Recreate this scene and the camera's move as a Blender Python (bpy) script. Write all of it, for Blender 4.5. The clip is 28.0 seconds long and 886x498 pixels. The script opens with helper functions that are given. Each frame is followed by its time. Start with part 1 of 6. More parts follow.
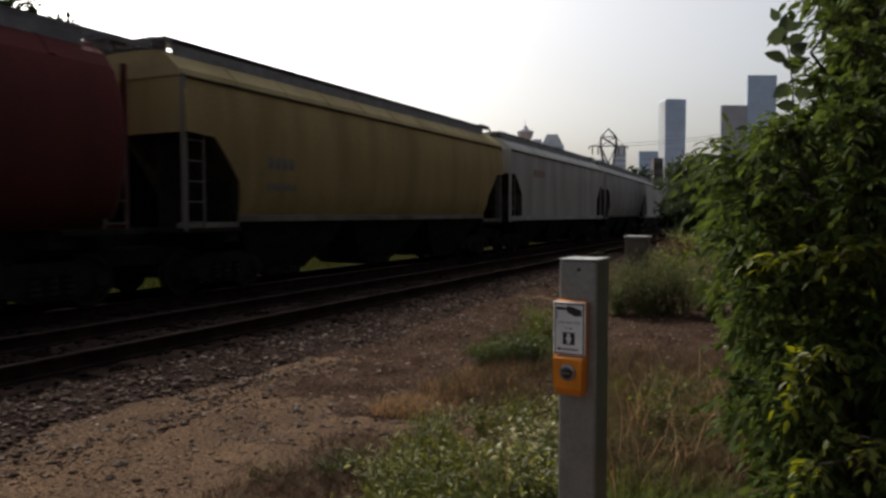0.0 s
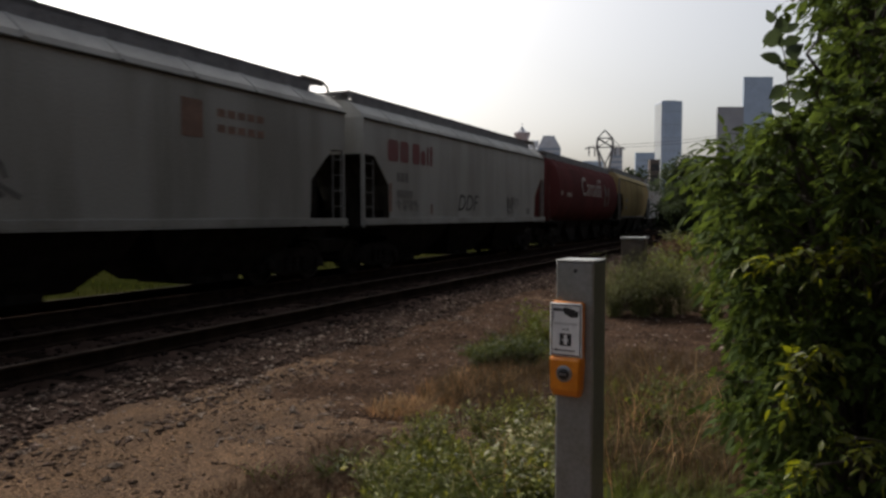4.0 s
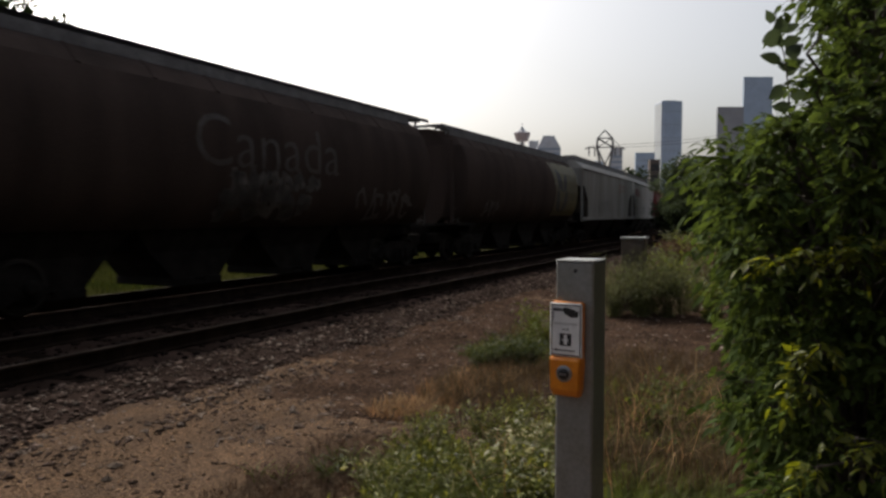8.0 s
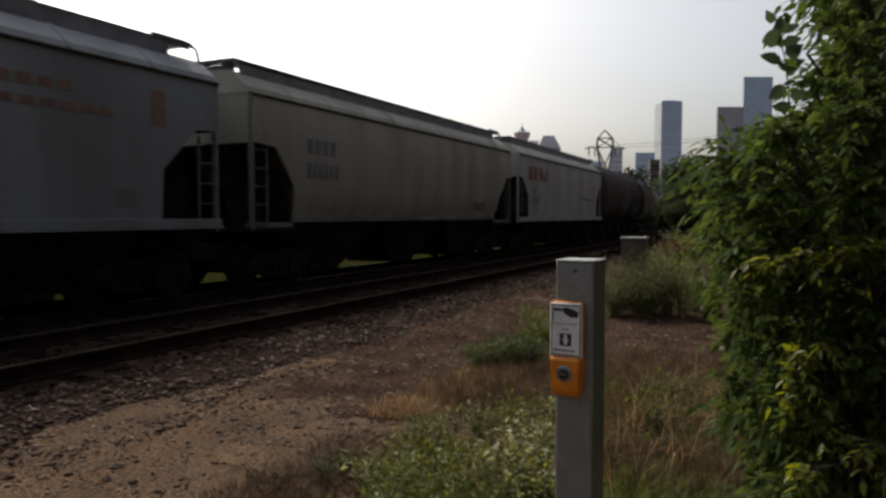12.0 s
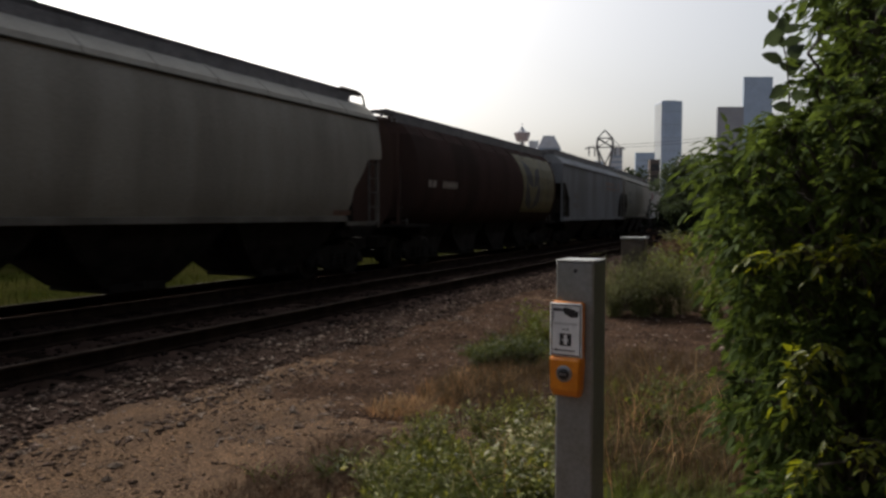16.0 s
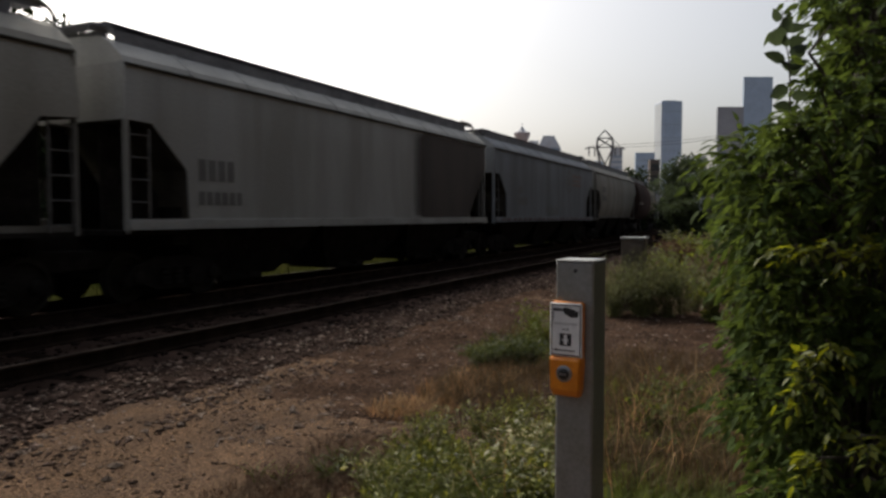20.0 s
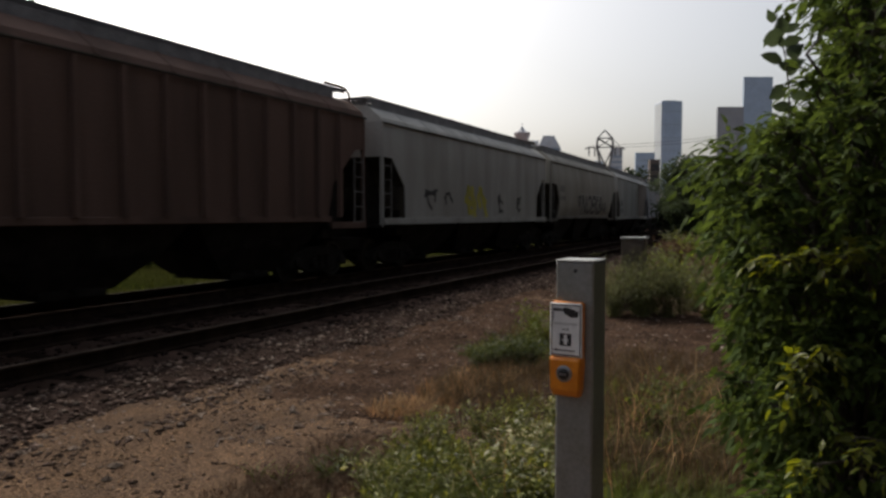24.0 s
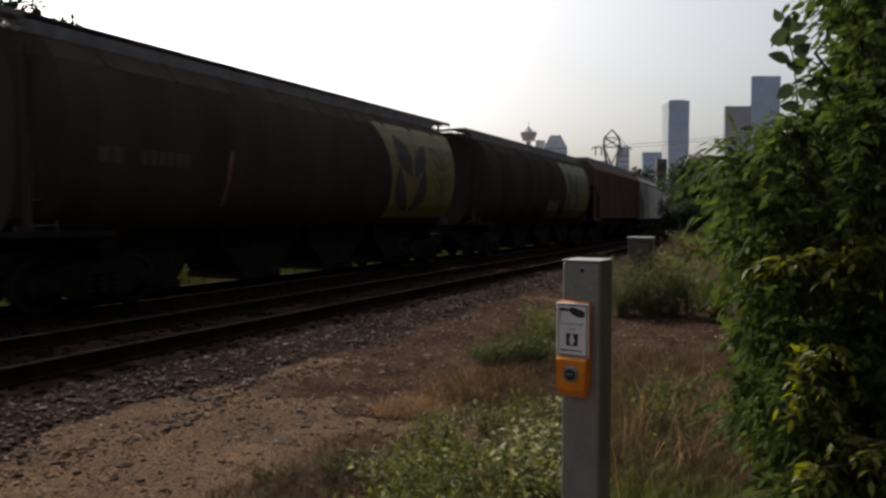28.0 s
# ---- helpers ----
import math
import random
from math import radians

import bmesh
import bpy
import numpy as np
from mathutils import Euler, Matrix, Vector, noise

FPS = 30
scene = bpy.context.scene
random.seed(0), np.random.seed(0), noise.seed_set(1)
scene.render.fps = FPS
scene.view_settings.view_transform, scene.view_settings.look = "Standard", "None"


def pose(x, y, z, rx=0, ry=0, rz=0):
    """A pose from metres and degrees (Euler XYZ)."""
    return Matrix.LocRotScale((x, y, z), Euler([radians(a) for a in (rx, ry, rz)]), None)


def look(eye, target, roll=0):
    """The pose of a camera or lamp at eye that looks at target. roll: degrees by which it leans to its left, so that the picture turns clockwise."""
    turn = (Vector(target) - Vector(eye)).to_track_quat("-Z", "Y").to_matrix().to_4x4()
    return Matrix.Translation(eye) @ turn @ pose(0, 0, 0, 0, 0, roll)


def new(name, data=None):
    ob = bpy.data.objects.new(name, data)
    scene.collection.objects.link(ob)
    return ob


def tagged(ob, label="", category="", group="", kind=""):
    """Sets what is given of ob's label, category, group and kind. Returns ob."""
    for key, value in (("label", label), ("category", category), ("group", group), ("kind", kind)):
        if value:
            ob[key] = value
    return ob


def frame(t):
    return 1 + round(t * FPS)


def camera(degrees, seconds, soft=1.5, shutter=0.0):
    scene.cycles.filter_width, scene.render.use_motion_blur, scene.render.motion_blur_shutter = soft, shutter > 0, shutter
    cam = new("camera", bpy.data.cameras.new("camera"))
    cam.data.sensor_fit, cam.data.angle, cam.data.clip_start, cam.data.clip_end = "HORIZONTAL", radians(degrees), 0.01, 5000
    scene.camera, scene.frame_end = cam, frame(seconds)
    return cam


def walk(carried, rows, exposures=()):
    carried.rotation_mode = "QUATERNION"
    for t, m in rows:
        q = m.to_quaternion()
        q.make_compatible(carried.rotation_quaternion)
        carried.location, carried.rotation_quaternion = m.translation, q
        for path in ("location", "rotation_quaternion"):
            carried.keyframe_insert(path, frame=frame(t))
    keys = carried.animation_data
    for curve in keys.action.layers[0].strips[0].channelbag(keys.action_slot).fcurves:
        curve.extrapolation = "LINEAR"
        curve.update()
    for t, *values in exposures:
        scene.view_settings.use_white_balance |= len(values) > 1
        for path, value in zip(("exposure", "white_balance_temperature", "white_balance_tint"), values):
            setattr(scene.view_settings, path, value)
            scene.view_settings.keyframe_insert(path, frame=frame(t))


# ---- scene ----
F_PX = 1250.0                       # focal length in picture widths of 1568
EYE = Vector((0.0, 0.0, 1.70))
cam = camera(2 * math.degrees(math.atan(784 / F_PX)), 28.0, soft=2.8, shutter=0.25)


def aim(dx, dy):
    """The held camera's pose, turned by small shakes given in picture units."""
    yaw = math.degrees(dx / F_PX)
    pitch = 90 - math.degrees(math.atan((59 - dy) / F_PX))
    return pose(EYE.x, EYE.y, EYE.z, pitch, 0, yaw)


SHAKE = [(0, 5.7, -2.2), (0.5, 5.8, -1.0), (1.0, 5.8, -1.0), (1.5, -0.3, 5.2), (2.0, 0, 0.3), (2.5, 0, -1.2), (3.0, 0, 0),
         (10.0, 0, 0), (17.0, 0, 0), (25.5, 0, 0), (26.0, -0.2, 3.2), (26.5, -0.9, 0.4), (27.0, -1.4, -1.2), (27.5, 5.4, 1.6), (28.0, 11.3, -0.4)]
walk(cam, [(t, aim(a, b)) for t, a, b in SHAKE], exposures=[(0, 0.0), (28, 0.0)])

# ---- light: hazy morning sun behind the train ----
SUN_AZ, SUN_EL = radians(-30), radians(41)
world = bpy.data.worlds.new("sky")
scene.world = world
world.use_nodes = True
wn = world.node_tree
for nd in list(wn.nodes):
    wn.nodes.remove(nd)
sky = wn.nodes.new("ShaderNodeTexSky")
sky.sky_type = "NISHITA"
sky.sun_disc = False
sky.sun_elevation, sky.sun_rotation = SUN_EL, SUN_AZ
sky.air_density, sky.dust_density, sky.ozone_density = 1.0, 6.0, 1.0
bg = wn.nodes.new("ShaderNodeBackground")
bg.inputs["Strength"].default_value = 0.145
wo = wn.nodes.new("ShaderNodeOutputWorld")
haze = wn.nodes.new("ShaderNodeHueSaturation")          # smoke-grey haze takes the colour out of the sky
haze.inputs["Saturation"].default_value = 0.45
wn.links.new(sky.outputs[0], haze.inputs["Color"])
wn.links.new(haze.outputs[0], bg.inputs[0])
wn.links.new(bg.outputs[0], wo.inputs[0])
sun = new("sun", bpy.data.lights.new("sun", "SUN"))
sun.data.energy, sun.data.angle, sun.data.color = 3.2, radians(1.0), (1.0, 0.93, 0.82)
sun_dir = Vector((math.sin(SUN_AZ) * math.cos(SUN_EL), math.cos(SUN_AZ) * math.cos(SUN_EL), math.sin(SUN_EL)))
sun.matrix_world = look(sun_dir * 50, (0, 0, 0))


# ---- materials ----
def material(name, color, rough=0.7, metal=0.0, vary=0.25, scale=3.0, fine=40.0, bump=0.15, tint=None, rand=0.0, streak=0.0,
             spec=0.5, island=False, through_light=0.0, patch=0.5, coord="Object"):
    """A worn surface: broad stains, fine grain, relief; tint is the stains' colour."""
    m = bpy.data.materials.new(name)
    m.use_nodes = True
    t = m.node_tree
    N, L = t.nodes, t.links
    b = N["Principled BSDF"]
    tc = N.new("ShaderNodeTexCoord")
    mp = N.new("ShaderNodeMapping")
    L.new(tc.outputs[coord], mp.inputs[0])
    oi = N.new("ShaderNodeObjectInfo")
    comb = N.new("ShaderNodeMath")
    comb.operation = "MULTIPLY"
    comb.inputs[1].default_value = 37.0
    L.new(oi.outputs["Random"], comb.inputs[0])
    L.new(comb.outputs[0], mp.inputs["Location"])
    if streak:
        mp.inputs["Scale"].default_value = (1, 1, 1 / streak)
    n1 = N.new("ShaderNodeTexNoise")
    n1.inputs["Scale"].default_value, n1.inputs["Detail"].default_value = scale, 6
    n2 = N.new("ShaderNodeTexNoise")
    n2.inputs["Scale"].default_value, n2.inputs["Detail"].default_value = fine, 8
    L.new(mp.outputs[0], n1.inputs["Vector"])
    L.new(tc.outputs[coord], n2.inputs["Vector"])
    ramp = N.new("ShaderNodeValToRGB")
    ramp.color_ramp.elements[0].position, ramp.color_ramp.elements[1].position = 0.36, 0.36 + patch * 0.6
    c2 = tint or tuple(c * (1 - vary * 1.6) for c in color)
    ramp.color_ramp.elements[0].color = (*c2, 1)
    ramp.color_ramp.elements[1].color = (*color, 1)
    L.new(n1.outputs["Fac"], ramp.inputs[0])
    hsv = N.new("ShaderNodeHueSaturation")
    L.new(ramp.outputs[0], hsv.inputs["Color"])
    mr = N.new("ShaderNodeMapRange")
    mr.inputs["From Min"].default_value, mr.inputs["From Max"].default_value = 0.3, 0.7
    mr.inputs["To Min"].default_value, mr.inputs["To Max"].default_value = 1 - vary, 1 + vary
    L.new(n2.outputs["Fac"], mr.inputs["Value"])
    val = mr.outputs[0]
    if rand or island:
        src = oi.outputs["Random"]
        if island:
            src = N.new("ShaderNodeNewGeometry").outputs["Random Per Island"]
        mr2 = N.new("ShaderNodeMapRange")
        mr2.inputs["To Min"].default_value, mr2.inputs["To Max"].default_value = 1 - (rand or 0.4), 1 + (rand or 0.4)
        L.new(src, mr2.inputs["Value"])
        mu = N.new("ShaderNodeMath")
        mu.operation = "MULTIPLY"
        L.new(val, mu.inputs[0])
        L.new(mr2.outputs[0], mu.inputs[1])
        val = mu.outputs[0]
    L.new(val, hsv.inputs["Value"])
    L.new(hsv.outputs[0], b.inputs["Base Color"])
    b.inputs["Roughness"].default_value, b.inputs["Metallic"].default_value = rough, metal
    b.inputs["Specular IOR Level"].default_value = spec
    if bump:
        bp = N.new("ShaderNodeBump")
        bp.inputs["Strength"].default_value, bp.inputs["Distance"].default_value = bump, 0.02
        L.new(n2.outputs["Fac"], bp.inputs["Height"])
        L.new(bp.outputs[0], b.inputs["Normal"])
    if through_light:
        tr = N.new("ShaderNodeBsdfTranslucent")
        hs2 = N.new("ShaderNodeHueSaturation")
        hs2.inputs["Hue"].default_value, hs2.inputs["Saturation"].default_value, hs2.inputs["Value"].default_value = 0.475, 1.15, 1.7
        L.new(hsv.outputs[0], hs2.inputs["Color"])
        L.new(hs2.outputs[0], tr.inputs["Color"])
        mx = N.new("ShaderNodeMixShader")
        mx.inputs[0].default_value = through_light
        L.new(b.outputs[0], mx.inputs[1])
        L.new(tr.outputs[0], mx.inputs[2])
        L.new(mx.outputs[0], N["Material Output"].inputs["Surface"])
    return m


MAT = {}


def M(key, *a, **k):
    if key not in MAT:
        MAT[key] = material(key, *a, **k)
    return MAT[key]


M("dirt", (0.124, 0.081, 0.053), 0.95, vary=0.8, scale=2.4, fine=48, bump=1.0, tint=(0.082, 0.056, 0.040), spec=0.0)
M("crumb", (0.135, 0.092, 0.062), 0.95, vary=0.3, scale=5, fine=60, rand=0.65, island=True, spec=0.0)
M("ballast_bed", (0.042, 0.029, 0.0245), 0.95, vary=0.4, scale=2.0, fine=30, bump=1.0, spec=0.0)
M("dark_soil", (0.058, 0.037, 0.0265), 0.95, vary=0.75, scale=2.3, fine=24, bump=1.0, tint=(0.030, 0.0195, 0.0145), spec=0.0)
M("stone_pale", (0.215, 0.170, 0.142), 0.8, vary=0.2, scale=6, fine=60, rand=0.6, island=True, spec=0.08)
M("stone", (0.112, 0.082, 0.068), 0.75, vary=0.2, scale=6, fine=60, rand=0.7, island=True, spec=0.0)
# oily track stones, darkened further to paint in the train's shade
M("stone_oily_shaded", (0.018, 0.0135, 0.012), 0.85, vary=0.2, scale=6, fine=60, rand=0.6, island=True, spec=0.0)
M("stone_piece", (0.150, 0.115, 0.092), 0.85, vary=0.2, scale=6, fine=60, rand=0.6, spec=0.04)
M("verge_grass", (0.0125, 0.0155, 0.0035), 0.95, vary=0.45, scale=0.5, fine=9, bump=0.6, tint=(0.022, 0.0215, 0.0065), spec=0.0)
M("verge_blade", (0.030, 0.036, 0.009), 0.9, vary=0.2, scale=4, fine=30, rand=0.5, island=True, through_light=0.25, spec=0.0, bump=0.0)
M("verge_shrub", (0.028, 0.034, 0.013), 0.9, vary=0.2, scale=4, fine=30, rand=0.5, island=True, through_light=0.2, spec=0.0, bump=0.0)
M("rail_steel", (0.034, 0.024, 0.019), 0.9, spec=0.0, metal=0.0, vary=0.3, scale=4, fine=50)
M("rail_shine", (0.040, 0.031, 0.026), 0.9, metal=0.0, spec=0.03, vary=0.12, scale=2, fine=60)
M("tie_wood", (0.017, 0.0125, 0.0105), 0.95, vary=0.35, scale=3, fine=30, bump=0.7, rand=0.3, spec=0.0)
M("galvanised", (0.23, 0.235, 0.225), 0.5, metal=0.6, vary=0.12, scale=9, fine=70, bump=0.08, tint=(0.26, 0.27, 0.27))
M("orange_plastic", (0.72, 0.24, 0.012), 0.42, vary=0.06, scale=14, fine=80, bump=0.05, tint=(0.60, 0.18, 0.01))
M("sign_white", (0.74, 0.75, 0.76), 0.4, vary=0.04, scale=20, fine=90, bump=0.02, tint=(0.62, 0.63, 0.64))
M("sign_black", (0.015, 0.015, 0.017), 0.5, vary=0.1, bump=0.02)
M("button_metal", (0.30, 0.31, 0.33), 0.35, metal=0.9, vary=0.1, scale=30)
# grime plus the shade of car ends and roof edge, put into one colour
M("shade_grime", (0.078, 0.070, 0.058), 0.9, vary=0.35, scale=2.5, fine=30, tint=(0.042, 0.038, 0.032), spec=0.05, streak=3)
M("dark_steel", (0.026, 0.023, 0.021), 0.9, metal=0.0, spec=0.08, vary=0.3, scale=3, fine=30)
M("cabinet_paint", (0.095, 0.072, 0.056), 0.7, vary=0.25, scale=5, fine=40)
M("reflector_red", (0.14, 0.04, 0.04), 0.6, vary=0.15, scale=4, fine=30)
M("ladder_steel", (0.13, 0.125, 0.118), 0.75, vary=0.3, scale=4, fine=40)
M("walkway_steel", (0.19, 0.19, 0.20), 0.7, metal=0.2, vary=0.2, scale=3, fine=30)
M("wheel_steel", (0.03, 0.025, 0.021), 0.8, metal=0.2, vary=0.3, scale=6, fine=40)
M("leaf", (0.060, 0.091, 0.025), 0.75, vary=0.15, scale=6, fine=60, rand=0.5, island=True, through_light=0.36, spec=0.06, bump=0.05)
# lighter copy of the leaf colour that stands for sprays catching the sun
M("leaf_sunlit", (0.110, 0.135, 0.022), 0.5, vary=0.15, scale=6, fine=60, rand=0.35, island=True, through_light=0.5, spec=0.35, bump=0.05)
M("leaf_sprig", (0.042, 0.06, 0.03), 0.45, vary=0.15, scale=6, fine=60, rand=0.3, island=True, through_light=0.3, spec=0.4, bump=0.05)
M("leaf_mid", (0.042, 0.060, 0.028), 0.8, vary=0.2, scale=2, fine=20, rand=0.4, island=True, through_light=0.35, spec=0.2, bump=0.0)
M("leaf_far", (0.035, 0.052, 0.022), 0.8, vary=0.2, scale=2, fine=20, rand=0.5, island=True, through_light=0.12, spec=0.2, bump=0.0)
M("bark", (0.055, 0.045, 0.033), 0.9, vary=0.35, scale=8, fine=60, bump=0.8, streak=4)
M("weed_leaf", (0.30, 0.30, 0.155), 0.6, vary=0.15, scale=8, fine=60, rand=0.5, island=True, through_light=0.35, spec=0.3, bump=0.05)
M("weed_fresh", (0.128, 0.142, 0.036), 0.6, vary=0.15, scale=8, fine=60, rand=0.8, island=True, through_light=0.35, spec=0.3, bump=0.05)
M("weed_grey", (0.106, 0.116, 0.052), 0.7, vary=0.15, scale=8, fine=60, rand=0.4, island=True, through_light=0.3, spec=0.2, bump=0.05)
M("weed_dark", (0.048, 0.066, 0.018), 0.6, vary=0.15, scale=8, fine=60, rand=0.45, island=True, through_light=0.25, spec=0.2, bump=0.05)
M("weed_green", (0.10, 0.125, 0.03), 0.6, vary=0.15, scale=8, fine=60, rand=0.45, island=True, through_light=0.35, spec=0.2, bump=0.05)
M("dry_grass", (0.090, 0.066, 0.032), 0.85, vary=0.2, scale=8, fine=60, rand=0.45, island=True, through_light=0.3, spec=0.15, bump=0.0)
M("dry_brown", (0.092, 0.062, 0.038), 0.9, vary=0.2, scale=8, fine=60, rand=0.45, island=True, through_light=0.2, spec=0.1, bump=0.0)
M("tan_tuft", (0.30, 0.200, 0.100), 0.85, vary=0.2, scale=8, fine=60, rand=0.35, island=True, through_light=0.35, spec=0.15, bump=0.0)
# skyline colours, paled and blued so that distance haze is in the paint
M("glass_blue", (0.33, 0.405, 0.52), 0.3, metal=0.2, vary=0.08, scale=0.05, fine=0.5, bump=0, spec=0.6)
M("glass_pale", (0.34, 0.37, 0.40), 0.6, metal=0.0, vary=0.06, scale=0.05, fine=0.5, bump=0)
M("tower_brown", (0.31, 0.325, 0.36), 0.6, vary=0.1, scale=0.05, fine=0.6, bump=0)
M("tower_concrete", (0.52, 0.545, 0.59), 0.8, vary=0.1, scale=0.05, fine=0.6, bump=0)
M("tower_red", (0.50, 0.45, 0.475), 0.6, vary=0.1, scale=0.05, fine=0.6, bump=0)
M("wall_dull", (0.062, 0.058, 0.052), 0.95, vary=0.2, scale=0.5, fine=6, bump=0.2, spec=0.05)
M("brick_dark", (0.105, 0.083, 0.075), 0.9, vary=0.2, scale=1, fine=6, bump=0.2)
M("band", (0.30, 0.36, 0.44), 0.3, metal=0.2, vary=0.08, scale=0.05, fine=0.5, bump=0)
M("window_dark", (0.03, 0.035, 0.04), 0.2, vary=0.1, scale=1, bump=0)
M("pylon_steel", (0.10, 0.10, 0.105), 0.6, metal=0.5, vary=0.1, bump=0)
M("signal_white", (0.7, 0.7, 0.68), 0.5, vary=0.1)


def paint(key, color, dirt, streak=6.0, vary=0.12):
    """Weathered wagon paint with rain streaks running down."""
    return M(key, color, 0.9, vary=vary, scale=1.1, fine=26, bump=0.05, tint=dirt, streak=streak, spec=0.04, patch=0.4)


# ---- mesh helpers ----
class Geo:
    def __init__(self):
        self.v, self.f = [], []

    def add(self, verts, faces):
        k = len(self.v)
        self.v += [tuple(p) for p in verts]
        self.f += [tuple(i + k for i in q) for q in faces]
        return self

    def box(self, x0, x1, y0, y1, z0, z1, bevel=0.0):
        if bevel:
            b = bevel
            ring = []
            for z, i in ((z0, b), (z0 + b, 0), (z1 - b, 0), (z1, b)):
                ring.append([(x0 + i, y0 + i + b * (i == 0), z), (x0 + i + b * (i == 0), y0 + i, z), (x1 - i - b * (i == 0), y0 + i, z),
                             (x1 - i, y0 + i + b * (i == 0), z), (x1 - i, y1 - i - b * (i == 0), z), (x1 - i - b * (i == 0), y1 - i, z),
                             (x0 + i + b * (i == 0), y1 - i, z), (x0 + i, y1 - i - b * (i == 0), z)])
            return self.loft(ring)
        return self.add([(x, y, z) for z in (z0, z1) for x, y in ((x0, y0), (x1, y0), (x1, y1), (x0, y1))],
                        [(3, 2, 1, 0), (4, 5, 6, 7), (0, 1, 5, 4), (1, 2, 6, 5), (2, 3, 7, 6), (3, 0, 4, 7)])

    def loft(self, rings, closed=True, caps=True):
        n = len(rings[0])
        fs = []
        for r in range(len(rings) - 1):
            for i in range(n if closed else n - 1):
                j = (i + 1) % n
                fs.append((r * n + i, r * n + j, (r + 1) * n + j, (r + 1) * n + i))
        if caps:
            fs.append(tuple(reversed(range(n))))
            fs.append(tuple(range((len(rings) - 1) * n, len(rings) * n)))
        return self.add([p for r in rings for p in r], fs)

    def tube(self, p, q, r, n=6, r2=None):
        p, q = Vector(p), Vector(q)
        d = (q - p)
        if d.length < 1e-6:
            return self
        a = d.orthogonal().normalized()
        b = d.normalized().cross(a)
        rr = []
        for c, rad in ((p, r), (q, r if r2 is None else r2)):
            rr.append([c + (a * math.cos(2 * math.pi * i / n) + b * math.sin(2 * math.pi * i / n)) * rad for i in range(n)])
        return self.loft(rr)

    def path(self, pts, r, n=6, r2=None):
        r2 = r if r2 is None else r2
        k = len(pts) - 1
        for i in range(k):
            self.tube(pts[i], pts[i + 1], r + (r2 - r) * i / k, n, r + (r2 - r) * (i + 1) / k)
        return self

    def disc(self, c, axis, prof, n=24):
        """A turned shape: prof is (distance along the axis, radius)."""
        axis = Vector(axis).normalized()
        a = axis.orthogonal().normalized()
        b = axis.cross(a)
        return self.loft([[Vector(c) + axis * h + (a * math.cos(2 * math.pi * i / n) + b * math.sin(2 * math.pi * i / n)) * r for i in range(n)] for h, r in prof])

    def mesh(self, name, smooth=False):
        me = bpy.data.meshes.new(name)
        me.from_pydata(self.v, [], self.f)
        me.materials.append(None)
        if smooth:
            me.shade_smooth()
        me.update()
        return me


def put(name, me, mat, parent=None, label="", m=None):
    ob = new(name, me)
    ob.material_slots[0].link = "OBJECT"
    ob.material_slots[0].material = mat
    if parent is not None:
        ob.parent = parent
    if m is not None:
        ob.matrix_basis = m
    if label:
        tagged(ob, label)
    return ob


def part(name, geo, mat, parent=None, label="", m=None, smooth=False):
    return put(name, geo.mesh(name, smooth), mat if not isinstance(mat, str) else MAT[mat], parent, label, m)


def arrays_mesh(name, verts, faces, smooth=False):
    """A mesh from numpy arrays, all faces of one size."""
    me = bpy.data.meshes.new(name)
    verts, faces = np.asarray(verts, dtype=np.float32), np.asarray(faces, dtype=np.int32)
    k = faces.shape[1]
    me.vertices.add(len(verts))
    me.vertices.foreach_set("co", verts.ravel())
    me.loops.add(faces.size)
    me.loops.foreach_set("vertex_index", faces.ravel())
    me.polygons.add(len(faces))
    me.polygons.foreach_set("loop_start", np.arange(0, faces.size, k, dtype=np.int32))
    me.polygons.foreach_set("loop_total", np.full(len(faces), k, dtype=np.int32))
    me.materials.append(None)
    me.update(calc_edges=True)
    me.validate()
    if smooth:
        me.shade_smooth()
    return me


# ---- the line of the tracks ----
HEAD = radians(26)
U = Vector((math.sin(HEAD), math.cos(HEAD), 0))
NRM = Vector((math.cos(HEAD), -math.sin(HEAD), 0))          # towards the camera's side
D_TRAIN, BEND, RADIUS = 11.35, 28.0, 500.0
RAIL_Z, NEAR_RAIL_Z = 0.15, 0.28
D_NEAR = 7.35


def line(s, d=0.0):
    """The place at s along the train's track, d metres towards the camera from its centre, and the heading."""
    base = -NRM * D_TRAIN
    if s <= BEND:
        p, a = base + U * s, 0.0
        nn = NRM
    else:
        a = (s - BEND) / RADIUS
        p = base + U * BEND + (U * math.sin(a) - NRM * (1 - math.cos(a))) * RADIUS
        nn = NRM * math.cos(a) + U * math.sin(a)
    return p + nn * d, HEAD - a


def ribbon(geo, section, stations):
    """Sweep a cross-section of (d, z) along the track."""
    rings = []
    for s in stations:
        ring = []
        for d, z in section:
            p, _ = line(s, d)
            ring.append((p.x, p.y, z))
        rings.append(ring)
    return geo.loft(rings, closed=True, caps=True)


STATIONS = [-420, -200, -100, -50, -25, 0, 14, BEND] + [BEND + 8 * i for i in range(1, 26)] + [BEND + 200 + 20 * i for i in range(1, 14)]

# ---- ground ----
rng = np.random.default_rng(7)


def smooth(a, b, x):
    t = np.clip((x - a) / (b - a), 0, 1)
    return t * t * (3 - 2 * t)


def bumps(x, y):
    """Soft unevenness of trodden soil."""
    return (0.018 * np.sin(1.9 * x + 0.7 * y) * np.sin(1.3 * y - 0.6 * x + 1) + 0.010 * np.sin(5.3 * x + 1.1 * y) * np.sin(4.7 * y + 0.4)
            + 0.006 * np.sin(13.1 * x + 3 * y) * np.sin(11.7 * y - 2 * x))


